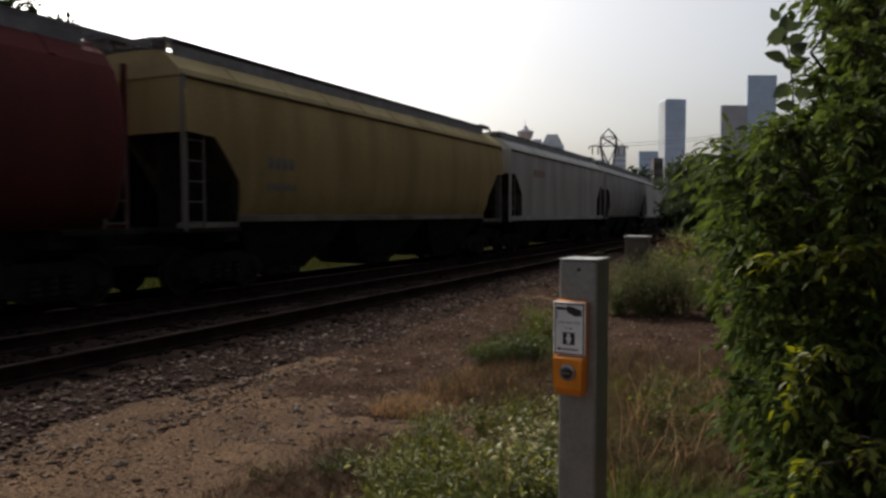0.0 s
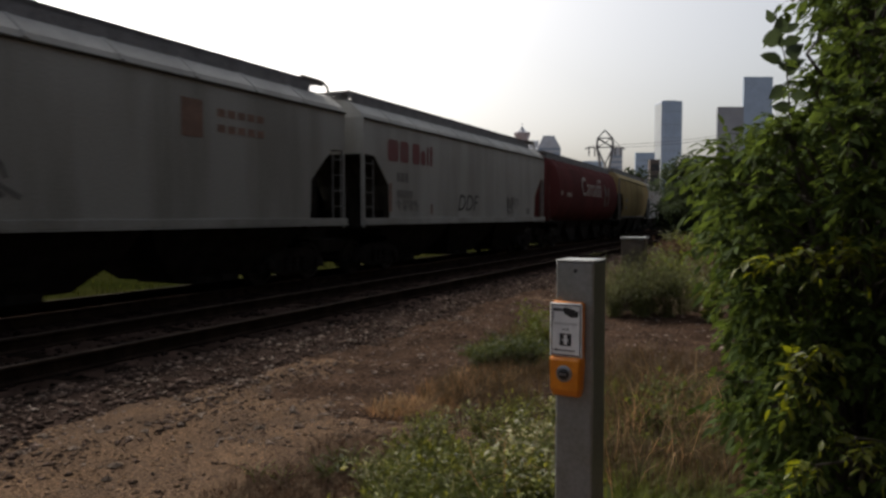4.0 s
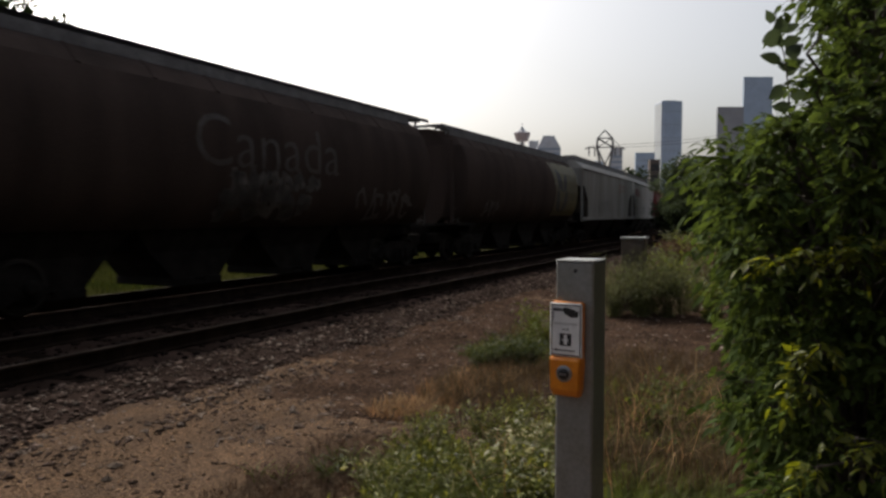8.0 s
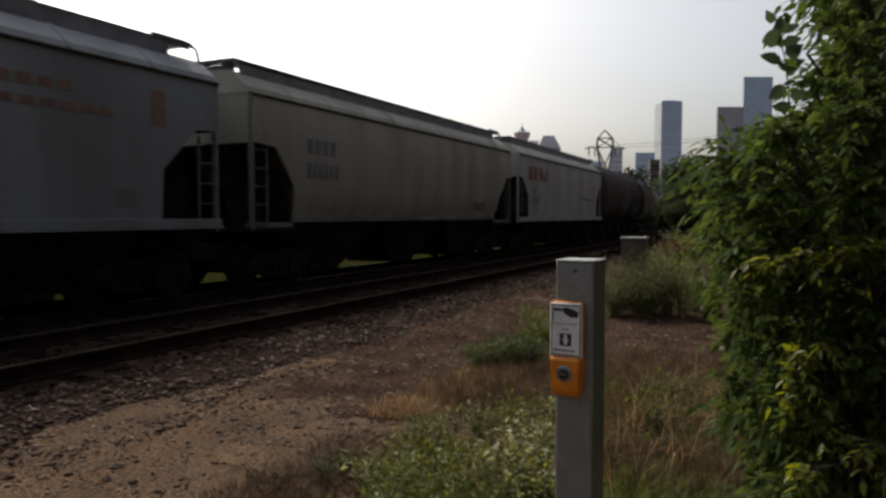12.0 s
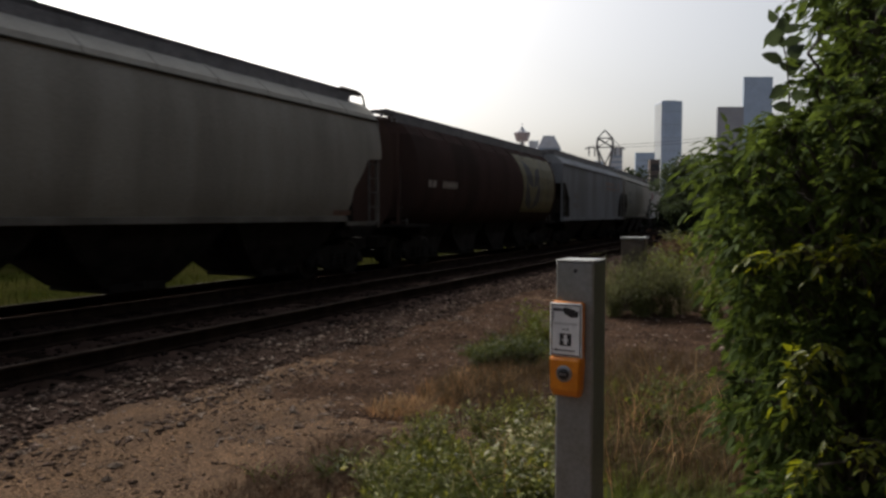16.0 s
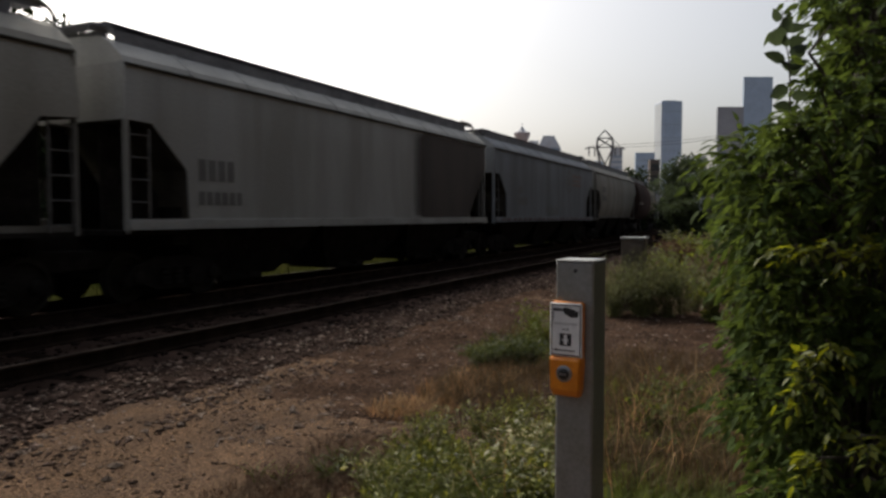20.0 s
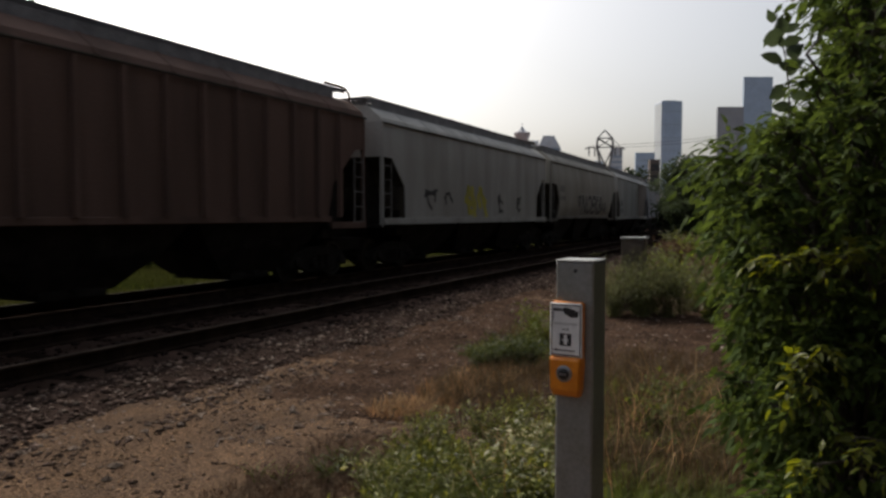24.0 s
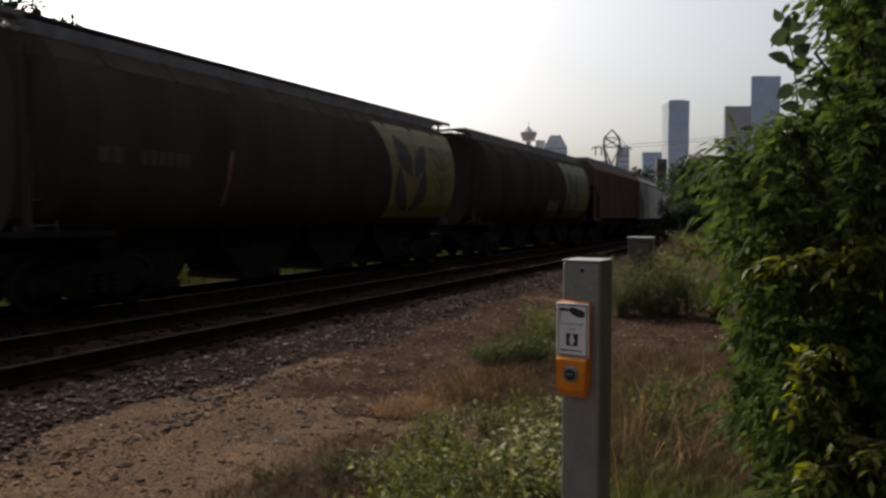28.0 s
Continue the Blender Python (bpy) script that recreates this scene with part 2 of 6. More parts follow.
def ground_z(x, y):
    lat = -(x * NRM.x + y * NRM.y)
    near = 1 - smooth(14, 30, np.hypot(x, y))
    return bumps(x, y) * near - 0.42 * smooth(5.2, 6.4, lat)


xs = np.concatenate([[-4000, -1500, -600, -250, -120, -60, -35, -22, -14], np.arange(-9, 7.01, 0.09), [9, 12, 18, 30, 60, 120, 250, 600, 1500, 4000]])
ys = np.concatenate([[-4000, -1500, -500, -150, -50, -15, -5, -1], np.arange(0.5, 14.01, 0.09), [15, 17, 20, 25, 32, 40, 50, 65, 80, 100, 140, 200, 300, 500, 900, 1800, 4500]])
gx, gy = np.meshgrid(xs, ys)
gz = ground_z(gx, gy)
nx_, ny_ = len(xs), len(ys)
idx = np.arange(nx_ * ny_).reshape(ny_, nx_)
gf = np.stack([idx[:-1, :-1], idx[:-1, 1:], idx[1:, 1:], idx[1:, :-1]], -1).reshape(-1, 4)
ground = put("ground", arrays_mesh("ground", np.stack([gx, gy, gz], -1).reshape(-1, 3), gf, True), MAT["dirt"])
tagged(ground, "bare brown trodden dirt with small stones beside the railway", "ground", kind="structure")

# darker damp soil between the gravel and the weeds, showing where the dry dirt thins out
px_, py_ = np.meshgrid(np.arange(-4.2, 7.01, 0.08), np.arange(5.8, 24.01, 0.08))
edge = px_ + 2.05 + 0.55 * (py_ - 7.4) + 0.5 * np.sin(2.3 * py_ + px_) + 0.3 * np.sin(5.1 * px_ - 3.3 * py_) + 0.3 * np.sin(11 * px_ + 7 * py_) * np.sin(4.1 * py_ - 9 * px_) + 0.25 * np.sin(23 * px_ - 6 * py_) * np.sin(17 * py_ + 3 * px_)
pz_ = ground_z(px_, py_) + 0.005 - 0.03 * (1 - smooth(-0.5, 0.9, edge)) + 0.005 * np.sin(23 * px_ + 9 * py_) * np.sin(19 * py_ - 5 * px_)
k_ = np.arange(px_.size).reshape(px_.shape)
soil = put("dark_soil", arrays_mesh("dark_soil", np.stack([px_, py_, pz_], -1).reshape(-1, 3),
           np.stack([k_[:-1, :-1], k_[:-1, 1:], k_[1:, 1:], k_[1:, :-1]], -1).reshape(-1, 4), True), MAT["dark_soil"])
tagged(soil, "dark red-brown soil at the edge of the gravel", "soil", kind="structure")

# grassy land beyond the train
g = Geo()
edges = [-2.4, -6, -12, -25, -60, -160]
rings = []
for s in [-420, -200, -100, -60, -40, -25, -10, 0, 8, 16, 24, BEND, 40, 55, 70, 90, 120]:
    ring = []
    for k, d in enumerate(edges):
        p, _ = line(s, d)
        ring.append((p.x, p.y, (-0.20, -0.02, 0.05, 0.12, 0.4, 1.0)[k] + 0.05 * math.sin(s * 0.7 + k)))
    rings.append(ring)
g.loft(rings, closed=False, caps=False)
verge = part("verge", g, "verge_grass", None, "", smooth=True)
tagged(verge, "sunlit yellow-green rough grass beyond the railway tracks", "grass", kind="structure")

# ---- tracks ----
g = Geo()
ribbon(g, [(-2.7, -0.5), (-2.6, -0.22), (-1.75, -0.03), (1.6, -0.03), (2.1, 0.04), (2.5, 0.10), (5.55, 0.10), (5.9, 0.05), (6.35, -0.02), (6.45, -0.5)], STATIONS)
ballast = part("ballast", g, "ballast_bed")
tagged(ballast, "dark crushed-stone bed under two railway tracks", "ballast", kind="structure")

SLEEPER = Geo().box(-1.3, 1.3, -0.11, 0.11, -0.16, 0, 0.012).mesh("tie")


def rail_track(name, label, centre, top):
    tr = new(name)
    tagged(tr, label, "railway track", kind="structure")
    for side in (-0.7535, 0.7535):
        g = Geo()
        sec = [(-0.07, -0.172), (0.07, -0.172), (0.07, -0.160), (0.012, -0.145), (0.012, -0.045), (0.036, -0.035), (0.036, -0.006),
               (-0.036, -0.006), (-0.036, -0.035), (-0.012, -0.045), (-0.012, -0.145), (-0.07, -0.160)]
        ribbon(g, [(centre + side + a, top + b) for a, b in reversed(sec)], STATIONS)
        r = part("rail", g, "rail_steel", tr)
        g = Geo()
        ribbon(g, [(centre + side + a, top + b) for a, b in reversed([(-0.034, -0.005), (0.034, -0.005), (0.026, 0.0), (-0.026, 0.0)])], STATIONS)
        part("rail_head", g, "rail_shine", r, "polished steel running surface")
    return tr


track_near = rail_track("track_1", "empty railway track with rusty rails on a stone bed", D_TRAIN - D_NEAR, NEAR_RAIL_Z)
track_train = rail_track("track_2", "railway track on which the freight train runs", 0.0, RAIL_Z)

# ---- loose stones of the bed ----


def stone_shape(seed):
    r = np.random.default_rng(seed)
    v = np.array([(1, 0, 0), (0.4, 0.8, 0.1), (-0.6, 0.7, 0), (-1, 0, 0.1), (-0.5, -0.8, 0), (0.6, -0.7, 0.05), (0.25, 0.1, 0.7), (-0.35, -0.05, 0.6), (0, 0, -0.6)], float)
    v *= r.uniform(0.7, 1.2, v.shape)
    f = [(0, 1, 6), (1, 2, 6), (2, 7, 6), (2, 3, 7), (3, 4, 7), (4, 5, 7), (5, 6, 7), (5, 0, 6), (1, 0, 8), (2, 1, 8), (3, 2, 8), (4, 3, 8), (5, 4, 8), (0, 5, 8)]
    return v, np.array(f)


SHAPES = [stone_shape(i) for i in range(8)]


def bed_z(d):
    return np.interp(d, [1.0, 1.6, 2.1, 2.5, 5.55, 5.9, 6.35, 6.7, 9.5], [-0.03, -0.03, 0.04, 0.10, 0.10, 0.05, -0.01, 0.0, 0.0])


def stones(n, s0, s1, d0, d1, size, seed, power=1.0):
    """Places of scattered stones, thicker where s is small."""
    r = np.random.default_rng(seed)
    s = s0 + (s1 - s0) * r.uniform(0, 1, n) ** power
    d = r.uniform(d0, d1, n)
    out = []
    for a, b in zip(s, d):
        p, _ = line(a, b)
        z = bed_z(b) if b < 6.6 else float(ground_z(p.x, p.y))
        out.append((p.x, p.y, z, size * min(3.0, math.exp(r.normal(-0.08, 0.45))), r.uniform(0, 6.28), int(r.integers(0, 8)), r.uniform(0.45, 1.0)))
    return out


def stone_mesh(name, rows):
    V, Fc, k = [], [], 0
    for x, y, z, sz, a, sh, flat in rows:
        v, f = SHAPES[sh]
        c, s_ = math.cos(a), math.sin(a)
        w = np.stack([v[:, 0] * c - v[:, 1] * s_, v[:, 0] * s_ + v[:, 1] * c, v[:, 2] * flat], -1) * sz
        V.append(w + (x, y, z + sz * 0.1))
        Fc.append(f + k)
        k += len(v)
    return arrays_mesh(name, np.concatenate(V), np.concatenate(Fc))


shoulder = stones(15000, 0.5, 60, 5.25, 6.45, 0.021, 11, 1.7) + stones(5000, 0, 34, 6.3, 7.0, 0.015, 12, 1.4)
bed = put("ballast_stones", stone_mesh("ballast_stones", shoulder), MAT["stone"], None, "dark brown crushed stones along the track shoulder")
tagged(bed, "", "ballast", kind="stuff")
chips = stones(3400, 0.5, 60, 5.4, 6.6, 0.020, 15, 1.6) + stones(3500, -1, 30, 6.4, 10.5, 0.010, 16, 1.2) + stones(2600, 4, 22, 6.6, 11.5, 0.013, 17, 1.0) + stones(900, 4, 24, 6.4, 10.5, 0.022, 18, 1.0) + stones(420, 8, 13, 10.6, 14.0, 0.026, 19, 1.0)
bed3 = put("pale_chips", stone_mesh("pale_chips", chips), MAT["stone_pale"], None, "pale grey stone chips on the track shoulder")
tagged(bed3, "", "ballast", kind="stuff")
inner = stones(5000, 1, 70, 2.3, 5.4, 0.032, 13, 1.5) + stones(2500, 2, 70, -1.6, 2.3, 0.032, 14, 1.5)
bed2 = put("track_stones", stone_mesh("track_stones", inner), MAT["stone_oily_shaded"], None, "dark oily crushed stones between the rails with painted shade")
tagged(bed2, "", "ballast", kind="stuff")
grit = stones(12000, 4, 34, 6.3, 9.8, 0.012, 24, 1.0) + stones(17000, -1, 20, 6.4, 11.2, 0.008, 21, 1.2) + stones(2200, -1, 26, 6.4, 11.2, 0.012, 23, 1.2) + stones(350, 0, 30, 6.5, 11.2, 0.020, 22, 1.2) + stones(1600, 4, 24, 6.4, 10.5, 0.018, 25, 1.0) + stones(900, 7, 14, 10.4, 14.5, 0.018, 26, 1.0)
crumbs = stones(15000, -2, 17, 6.7, 11.6, 0.0062, 27, 1.2) + stones(5000, -1, 20, 6.6, 11.4, 0.0105, 28, 1.1)
crumbob = put("soil_crumbs", stone_mesh("soil_crumbs", crumbs), MAT["crumb"], None, "tan and reddish crumbs of soil and grit")
tagged(crumbob, "", "gravel", kind="stuff")
gritob = put("gravel", stone_mesh("gravel", grit), MAT["stone"], None, "small grey stones strewn over the bare dirt")
tagged(gritob, "", "gravel", kind="stuff")

# ---- the train ----
SPEED = 9.70
MARKS = [0.0, 7.0]                          # how far along a car its markings sit; half its body's length


def wide(profile):
    zs, ws = [p[0] for p in profile], [p[1] for p in profile]
    return lambda z: float(np.interp(z, zs, ws))


STYLE = {
    # level, half width; level, half length
    "flat": dict(w=[(1.45, 1.50), (4.02, 1.50), (4.10, 1.47)], e=[(1.45, 6.10), (2.37, 6.15), (3.13, 6.9), (3.15, 7.42), (4.10, 7.42)],
                 roof=[(4.10, 1.47), (4.20, 1.43), (4.47, 1.10), (4.56, 0.92), (4.60, 0.4)], bays=[-4.05, 0.0, 4.05], bay=2.02, sill=True, board=(0.50, 0.98, 4.76)),
    "curved": dict(w=[(1.52, 1.36), (1.9, 1.50), (2.6, 1.57), (3.3, 1.57), (3.9, 1.48), (4.08, 1.42)],
                   e=[(1.52, 5.95), (2.2, 6.1), (3.0, 6.75), (3.05, 7.40), (4.08, 7.40)],
                   roof=[(4.08, 1.42), (4.20, 1.38), (4.45, 1.10), (4.56, 0.92), (4.60, 0.4)], bays=[-4.0, 0.0, 4.0], bay=2.0, sill=False, board=(0.50, 0.98, 4.76)),
    "tank": dict(w=[(1.30, 0.95), (1.5, 1.22), (1.8, 1.42), (2.2, 1.54), (2.7, 1.60), (3.2, 1.58), (3.6, 1.49), (3.95, 1.33)],
                 e=[(1.30, 5.6), (1.8, 6.0), (2.5, 6.6), (2.9, 7.0), (3.3, 7.25), (3.95, 7.25)],
                 roof=[(3.95, 1.33), (4.18, 1.14), (4.38, 0.86), (4.51, 0.4)], bays=[-4.65, -1.55, 1.55, 4.65], bay=1.54, sill=False, board=(0.40, 0.95, 4.55)),
    "ribbed": dict(w=[(1.50, 1.46), (4.05, 1.46), (4.10, 1.45)], e=[(1.50, 5.9), (2.3, 6.1), (3.2, 7.0), (3.25, 7.42), (4.10, 7.42)],
                   roof=[(4.10, 1.45), (4.22, 1.40), (4.46, 1.10), (4.55, 0.92), (4.60, 0.4)], bays=[-4.0, 0.0, 4.0], bay=2.0, sill=False, board=(0.50, 0.98, 4.74)),
}
CACHE = {}
ROOF_LIT = {}                                   # lighter roof paint for each body paint, with skylight in the colour


def cached(key, make):
    if key not in CACHE:
        CACHE[key] = make()
    return CACHE[key]


def stretched(me, k):
    """The same mesh made longer or shorter for a car of another length."""
    me.transform(Matrix.Diagonal((k, 1, 1, 1)))
    return me


def shell_mesh(style):
    st = STYLE[style]
    if style == "tank":
        prof = [(-w, z) for z, w in reversed(st["w"])] + [(w, z) for z, w in st["w"]]
        rings = []
        for x, q in ((-7.42, 0.64), (-7.38, 0.70), (-7.24, 0.84), (-6.98, 1.0), (-3.4, 1.0), (0, 1.0), (3.4, 1.0), (6.98, 1.0), (7.24, 0.84), (7.38, 0.70), (7.42, 0.64)):
            low = 1.0 if abs(x) < 7 else 0.0
            rings.append([(x, y * q, z if z > 1.4 or low else z + 0.1) for y, z in prof])
        me = Geo().loft(rings).mesh("body", smooth=True)
        me.set_sharp_from_angle(angle=radians(24))
        return me
    e, w = wide(st["e"]), wide(st["w"])
    levels = sorted({p[0] for p in st["w"]} | {p[0] for p in st["e"]})
    n = 12
    rings = []
    for z in levels:
        a, b = e(z), w(z)
        ring = [(-a + 2 * a * i / n, -b, z) for i in range(n + 1)] + [(a - 2 * a * i / n, b, z) for i in range(n + 1)]
        rings.append(ring)
    me = Geo().loft(rings).mesh("body", smooth=True)
    me.set_sharp_from_angle(angle=radians(24))
    return me


def roof_mesh(style):
    st = STYLE[style]
    a = 7.42
    prof = [(-w, z) for z, w in st["roof"]] + [(w, z) for z, w in reversed(st["roof"])]
    g = Geo()
    q = 0.66 if style == "tank" else 1.0
    stations, scales = [-a, -a + 0.42], [q, 1.0]
    for x in np.arange(-6, 6.1, 1.5):                        # raised seams across the roof
        stations += [x - 0.05, x - 0.03, x + 0.03, x + 0.05]
        scales += [1.0, 1.012, 1.012, 1.0]
    stations += [a - 0.42, a]
    scales += [1.0, q]
    g.loft([[(x, y * s_, z + (0.015 if s_ > 1 else 0)) for y, z in prof] for x, s_ in zip(stations, scales)])
    return g.mesh("roof")


def bay_mesh(style):
    st = STYLE[style]
    b, z0 = st["bay"], st["e"][0][0] + 0.02
    yw = st["w"][0][1] - 0.06
    q = {"tank": 0.55, "flat": 1.02}.get(style, 0.72)
    m_ = 0.84 if style == "flat" else 0.72
    rings = [[(-b, -yw, z0), (b, -yw, z0), (b, yw, z0), (-b, yw, z0)], [(-b * m_, -yw * 0.80, 0.86), (b * m_, -yw * 0.80, 0.86), (b * m_, yw * 0.80, 0.86), (-b * m_, yw * 0.80, 0.86)],
             [(-q, -0.78, 0.28), (q, -0.78, 0.28), (q, 0.78, 0.28), (-q, 0.78, 0.28)]]
    return Geo().loft(list(reversed(rings))).mesh("hopper_bay")


def gate_mesh():
    g = Geo().box(-0.62, 0.62, -0.82, 0.82, 0.18, 0.34, 0.015)
    g.tube((-0.1, -1.1, 0.32), (-0.1, 1.1, 0.32), 0.025)
    g.disc((-0.1, -1.1, 0.32), (0, 1, 0), [(0, 0.07), (0.05, 0.07)], 8)
    return g.mesh("outlet_gate")


def ladder_mesh(h, rungs):
    g = Geo()
    for x in (0.0, 0.42):
        g.box(x - 0.016, x + 0.016, -0.02, 0.02, 0, h)
    for i in range(rungs):
        z = 0.12 + (h - 0.24) * i / (rungs - 1)
        g.tube((0, -0.02, z), (0.42, -0.02, z), 0.014)
    return g.mesh("ladder")


def board_mesh(style, side):
    """The walkway along one edge of the roof; its fascia closes down to the roof but for the last step at the leading end."""
    y0, y1, z = STYLE[style]["board"]
    g = Geo()
    tail, head = (-7.80, 8.05) if style == "tank" else (-7.40, 7.22)
    n = 5

    def bar(xa, xb, ya, yb, za, zb):
        g.box(xa, xb, min(side * ya, side * yb), max(side * ya, side * yb), za, zb)

    for i in range(n):                                       # grating bars
        y = y0 + (y1 - y0) * i / (n - 1)
        bar(tail, head, y - 0.022, y + 0.022, z, z + 0.05)
    for x in np.arange(tail + 0.03, head, 0.62):
        bar(x - 0.02, x + 0.02, y0, y1, z - 0.012, z)
    zr = float(np.interp(-y1, [-w for q, w in STYLE[style]["roof"]], [q for q, w in STYLE[style]["roof"]]))
    bar(-7.22, 6.75 if style == "tank" else 6.72 if side < 0 else 7.1, y1 + 0.02, y1 + 0.035, zr - 0.02, z + 0.05)
    bar(tail, head, y1 + 0.02, y1 + 0.035, z - 0.05, z + 0.05)
    for x in np.arange(-7.1, 6.5, 1.42):                     # brackets down to the roof
        bar(x - 0.03, x + 0.03, y1 - 0.03, y1, zr - 0.02, z)
        bar(x - 0.03, x + 0.03, y0, y0 + 0.03, 4.45, z)
    return g.mesh("running_board")


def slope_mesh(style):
    """Sheet under the sloping end of the body, dark with soot and painted shade."""
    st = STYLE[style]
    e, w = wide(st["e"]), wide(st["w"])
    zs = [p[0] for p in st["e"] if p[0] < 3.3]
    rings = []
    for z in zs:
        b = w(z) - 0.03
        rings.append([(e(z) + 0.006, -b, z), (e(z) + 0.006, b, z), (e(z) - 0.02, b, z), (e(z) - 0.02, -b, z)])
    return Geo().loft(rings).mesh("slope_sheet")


def end_board_mesh(style):
    """The step across the end of the roof, with the plate that carries it."""
    y0, y1, z = STYLE[style]["board"]
    g = Geo()
    lift = 0.0 if style == "tank" else -0.05
    for x in (7.42, 7.55, 7.68) if style == "tank" else (7.34, 7.45, 7.56):
        g.box(x - 0.035, x + 0.035, -y1, y1, z + lift + 0.002, z + lift + 0.045)
    for y in (-0.9, 0.9):
        g.box(7.3, 7.60, y - 0.02, y + 0.02, z + lift - 0.09, z + lift)
    if style != "tank":
        g.loft([[(7.28, -0.98, 4.30), (7.30, -0.98, 4.30), (7.30, 0.98, 4.30), (7.28, 0.98, 4.30)], [(7.28, -0.94, z - 0.05), (7.30, -0.94, z - 0.05), (7.30, 0.94, z - 0.05), (7.28, 0.94, z - 0.05)]])
    else:
        for y in (-0.9, 0.9):
            g.box(7.28, 7.34, y - 0.03, y + 0.03, 4.3, z)
    return g.mesh("end_board")


def hatch_mesh():
    g = Geo()
    g.loft([[(x, y, z) for y, z in ((-0.46, 4.46), (-0.46, 4.72), (-0.3, 4.80), (0.3, 4.80), (0.46, 4.72), (0.46, 4.46))] for x in (-1.56, -1.52, 1.52, 1.56)])
    for x in (-1.2, 0, 1.2):
        g.box(x - 0.04, x + 0.04, -0.49, 0.49, 4.70, 4.82)
    return g.mesh("hatch_cover")


def grab_mesh():
    """The hoop from the walkway's edge down to the end of the roof."""
    g = Geo()
    g.path([(6.3, 0, 4.83), (7.0, 0, 4.83), (7.2, 0, 4.81), (7.34, 0, 4.73), (7.40, 0, 4.60), (7.40, 0, 4.28)], 0.032, 6)
    return g.mesh("handrail")


def frame_mesh():
    g = Geo()
    g.box(-8.05, 8.05, -0.33, 0.33, 0.84, 1.22, 0.02)
    for x in (-6.1, 6.1):
        g.box(x - 0.2, x + 0.2, -1.3, 1.3, 1.0, 1.22, 0.02)
    for s_ in (-1, 1):
        g.box(min(s_ * 7.0, s_ * 7.9), max(s_ * 7.0, s_ * 7.9), -0.75, 0.75, 0.62, 0.96, 0.02)
        g.box(min(s_ * 6.0, s_ * 7.5), max(s_ * 6.0, s_ * 7.5), -1.46, 1.46, 1.22, 1.30)
    return g.mesh("underframe")


def gusset_mesh():
    v = [(7.3, 0, 1.3), (5.7, 0, 1.3), (7.0, 0, 3.2), (7.3, 0, 3.3)]
    return Geo().add([(a, b - 0.02, c) for a, b, c in v] + [(a, b + 0.02, c) for a, b, c in v],
                     [(0, 1, 2, 3), (7, 6, 5, 4), (0, 4, 5, 1), (1, 5, 6, 2), (2, 6, 7, 3), (3, 7, 4, 0)]).mesh("gusset")


def end_sheet_mesh():
    """Flat middle of a cylindrical car's end."""
    prof = [(-w * 0.63, z) for z, w in reversed(STYLE["tank"]["w"])] + [(w * 0.63, z) for z, w in STYLE["tank"]["w"]]
    return Geo().loft([[(x, y, z) for y, z in prof] for x in (7.39, 7.43)]).mesh("end_sheet")


def bulkhead_mesh():
    """The plate across the end under the slope sheet."""
    return Geo().box(6.05, 6.12, -1.3, 1.3, 1.25, 3.0).mesh("end_plate")


def tank_mesh():
    g = Geo().disc((3.2, 0.5, 1.1), (1, 0, 0), [(0, 0.1), (0.05, 0.19), (1.75, 0.19), (1.8, 0.1)], 12)
    return g.mesh("air_reservoir")


def post_mesh():
    return Geo().box(-0.034, 0.034, -0.05, 0.05, 0, 2.86, 0.008).mesh("corner_post")


def sill_mesh(style):
    st = STYLE[style]
    if st["sill"]:
        g = Geo().box(-7.42, 7.42, -0.05, 0.05, 1.34, 1.49, 0.01)
        g.box(-7.42, 7.42, -0.08, 0.03, 1.31, 1.342)
    else:
        g = Geo().box(-6.0, 6.0, -0.04, 0.04, 1.40, 1.53, 0.01)
        for s_ in (-1, 1):
            g.box(min(s_ * 6, s_ * 7.45), max(s_ * 6, s_ * 7.45), -0.04, 0.04, 1.24, 1.40)
    return g.mesh("side_sill")


def side_frame_mesh():
    g = Geo()
    top = [(-1.15, 0.42), (-0.95, 0.66), (-0.45, 0.80), (0.45, 0.80), (0.95, 0.66), (1.15, 0.42)]
    bot = [(-1.15, 0.30), (-0.85, 0.36), (-0.42, 0.20), (0.42, 0.20), (0.85, 0.36), (1.15, 0.30)]
    ring = lambda y: [(x, y, z) for x, z in bot] + [(x, y, z) for x, z in reversed(top)]
    g.loft([ring(0.08), ring(-0.08)])
    for x in (-0.28, 0, 0.28):
        g.disc((x, -0.1, 0.30), (0, 0, 1), [(0, 0.10), (0.02, 0.10), (0.05, 0.075), (0.10, 0.10), (0.15, 0.075), (0.2, 0.10), (0.25, 0.075), (0.3, 0.10)], 10)
    for x in (-0.88, 0.88):
        g.disc((x, -0.16, 0.45), (0, 1, 0), [(0, 0.07), (0.02, 0.12), (0.12, 0.13)], 12)
    return g.mesh("side_frame")


def bolster_mesh():
    g = Geo().box(-0.22, 0.22, -1.02, 1.02, 0.50, 0.74, 0.03)
    g.disc((0, 0, 0.74), (0, 0, 1), [(0, 0.3), (0.26, 0.3)], 16)
    for x in (-0.42, 0.42):                                  # brake beams
        g.box(x - 0.06, x + 0.06, -0.85, 0.85, 0.24, 0.52, 0.01)
    return g.mesh("bolster")


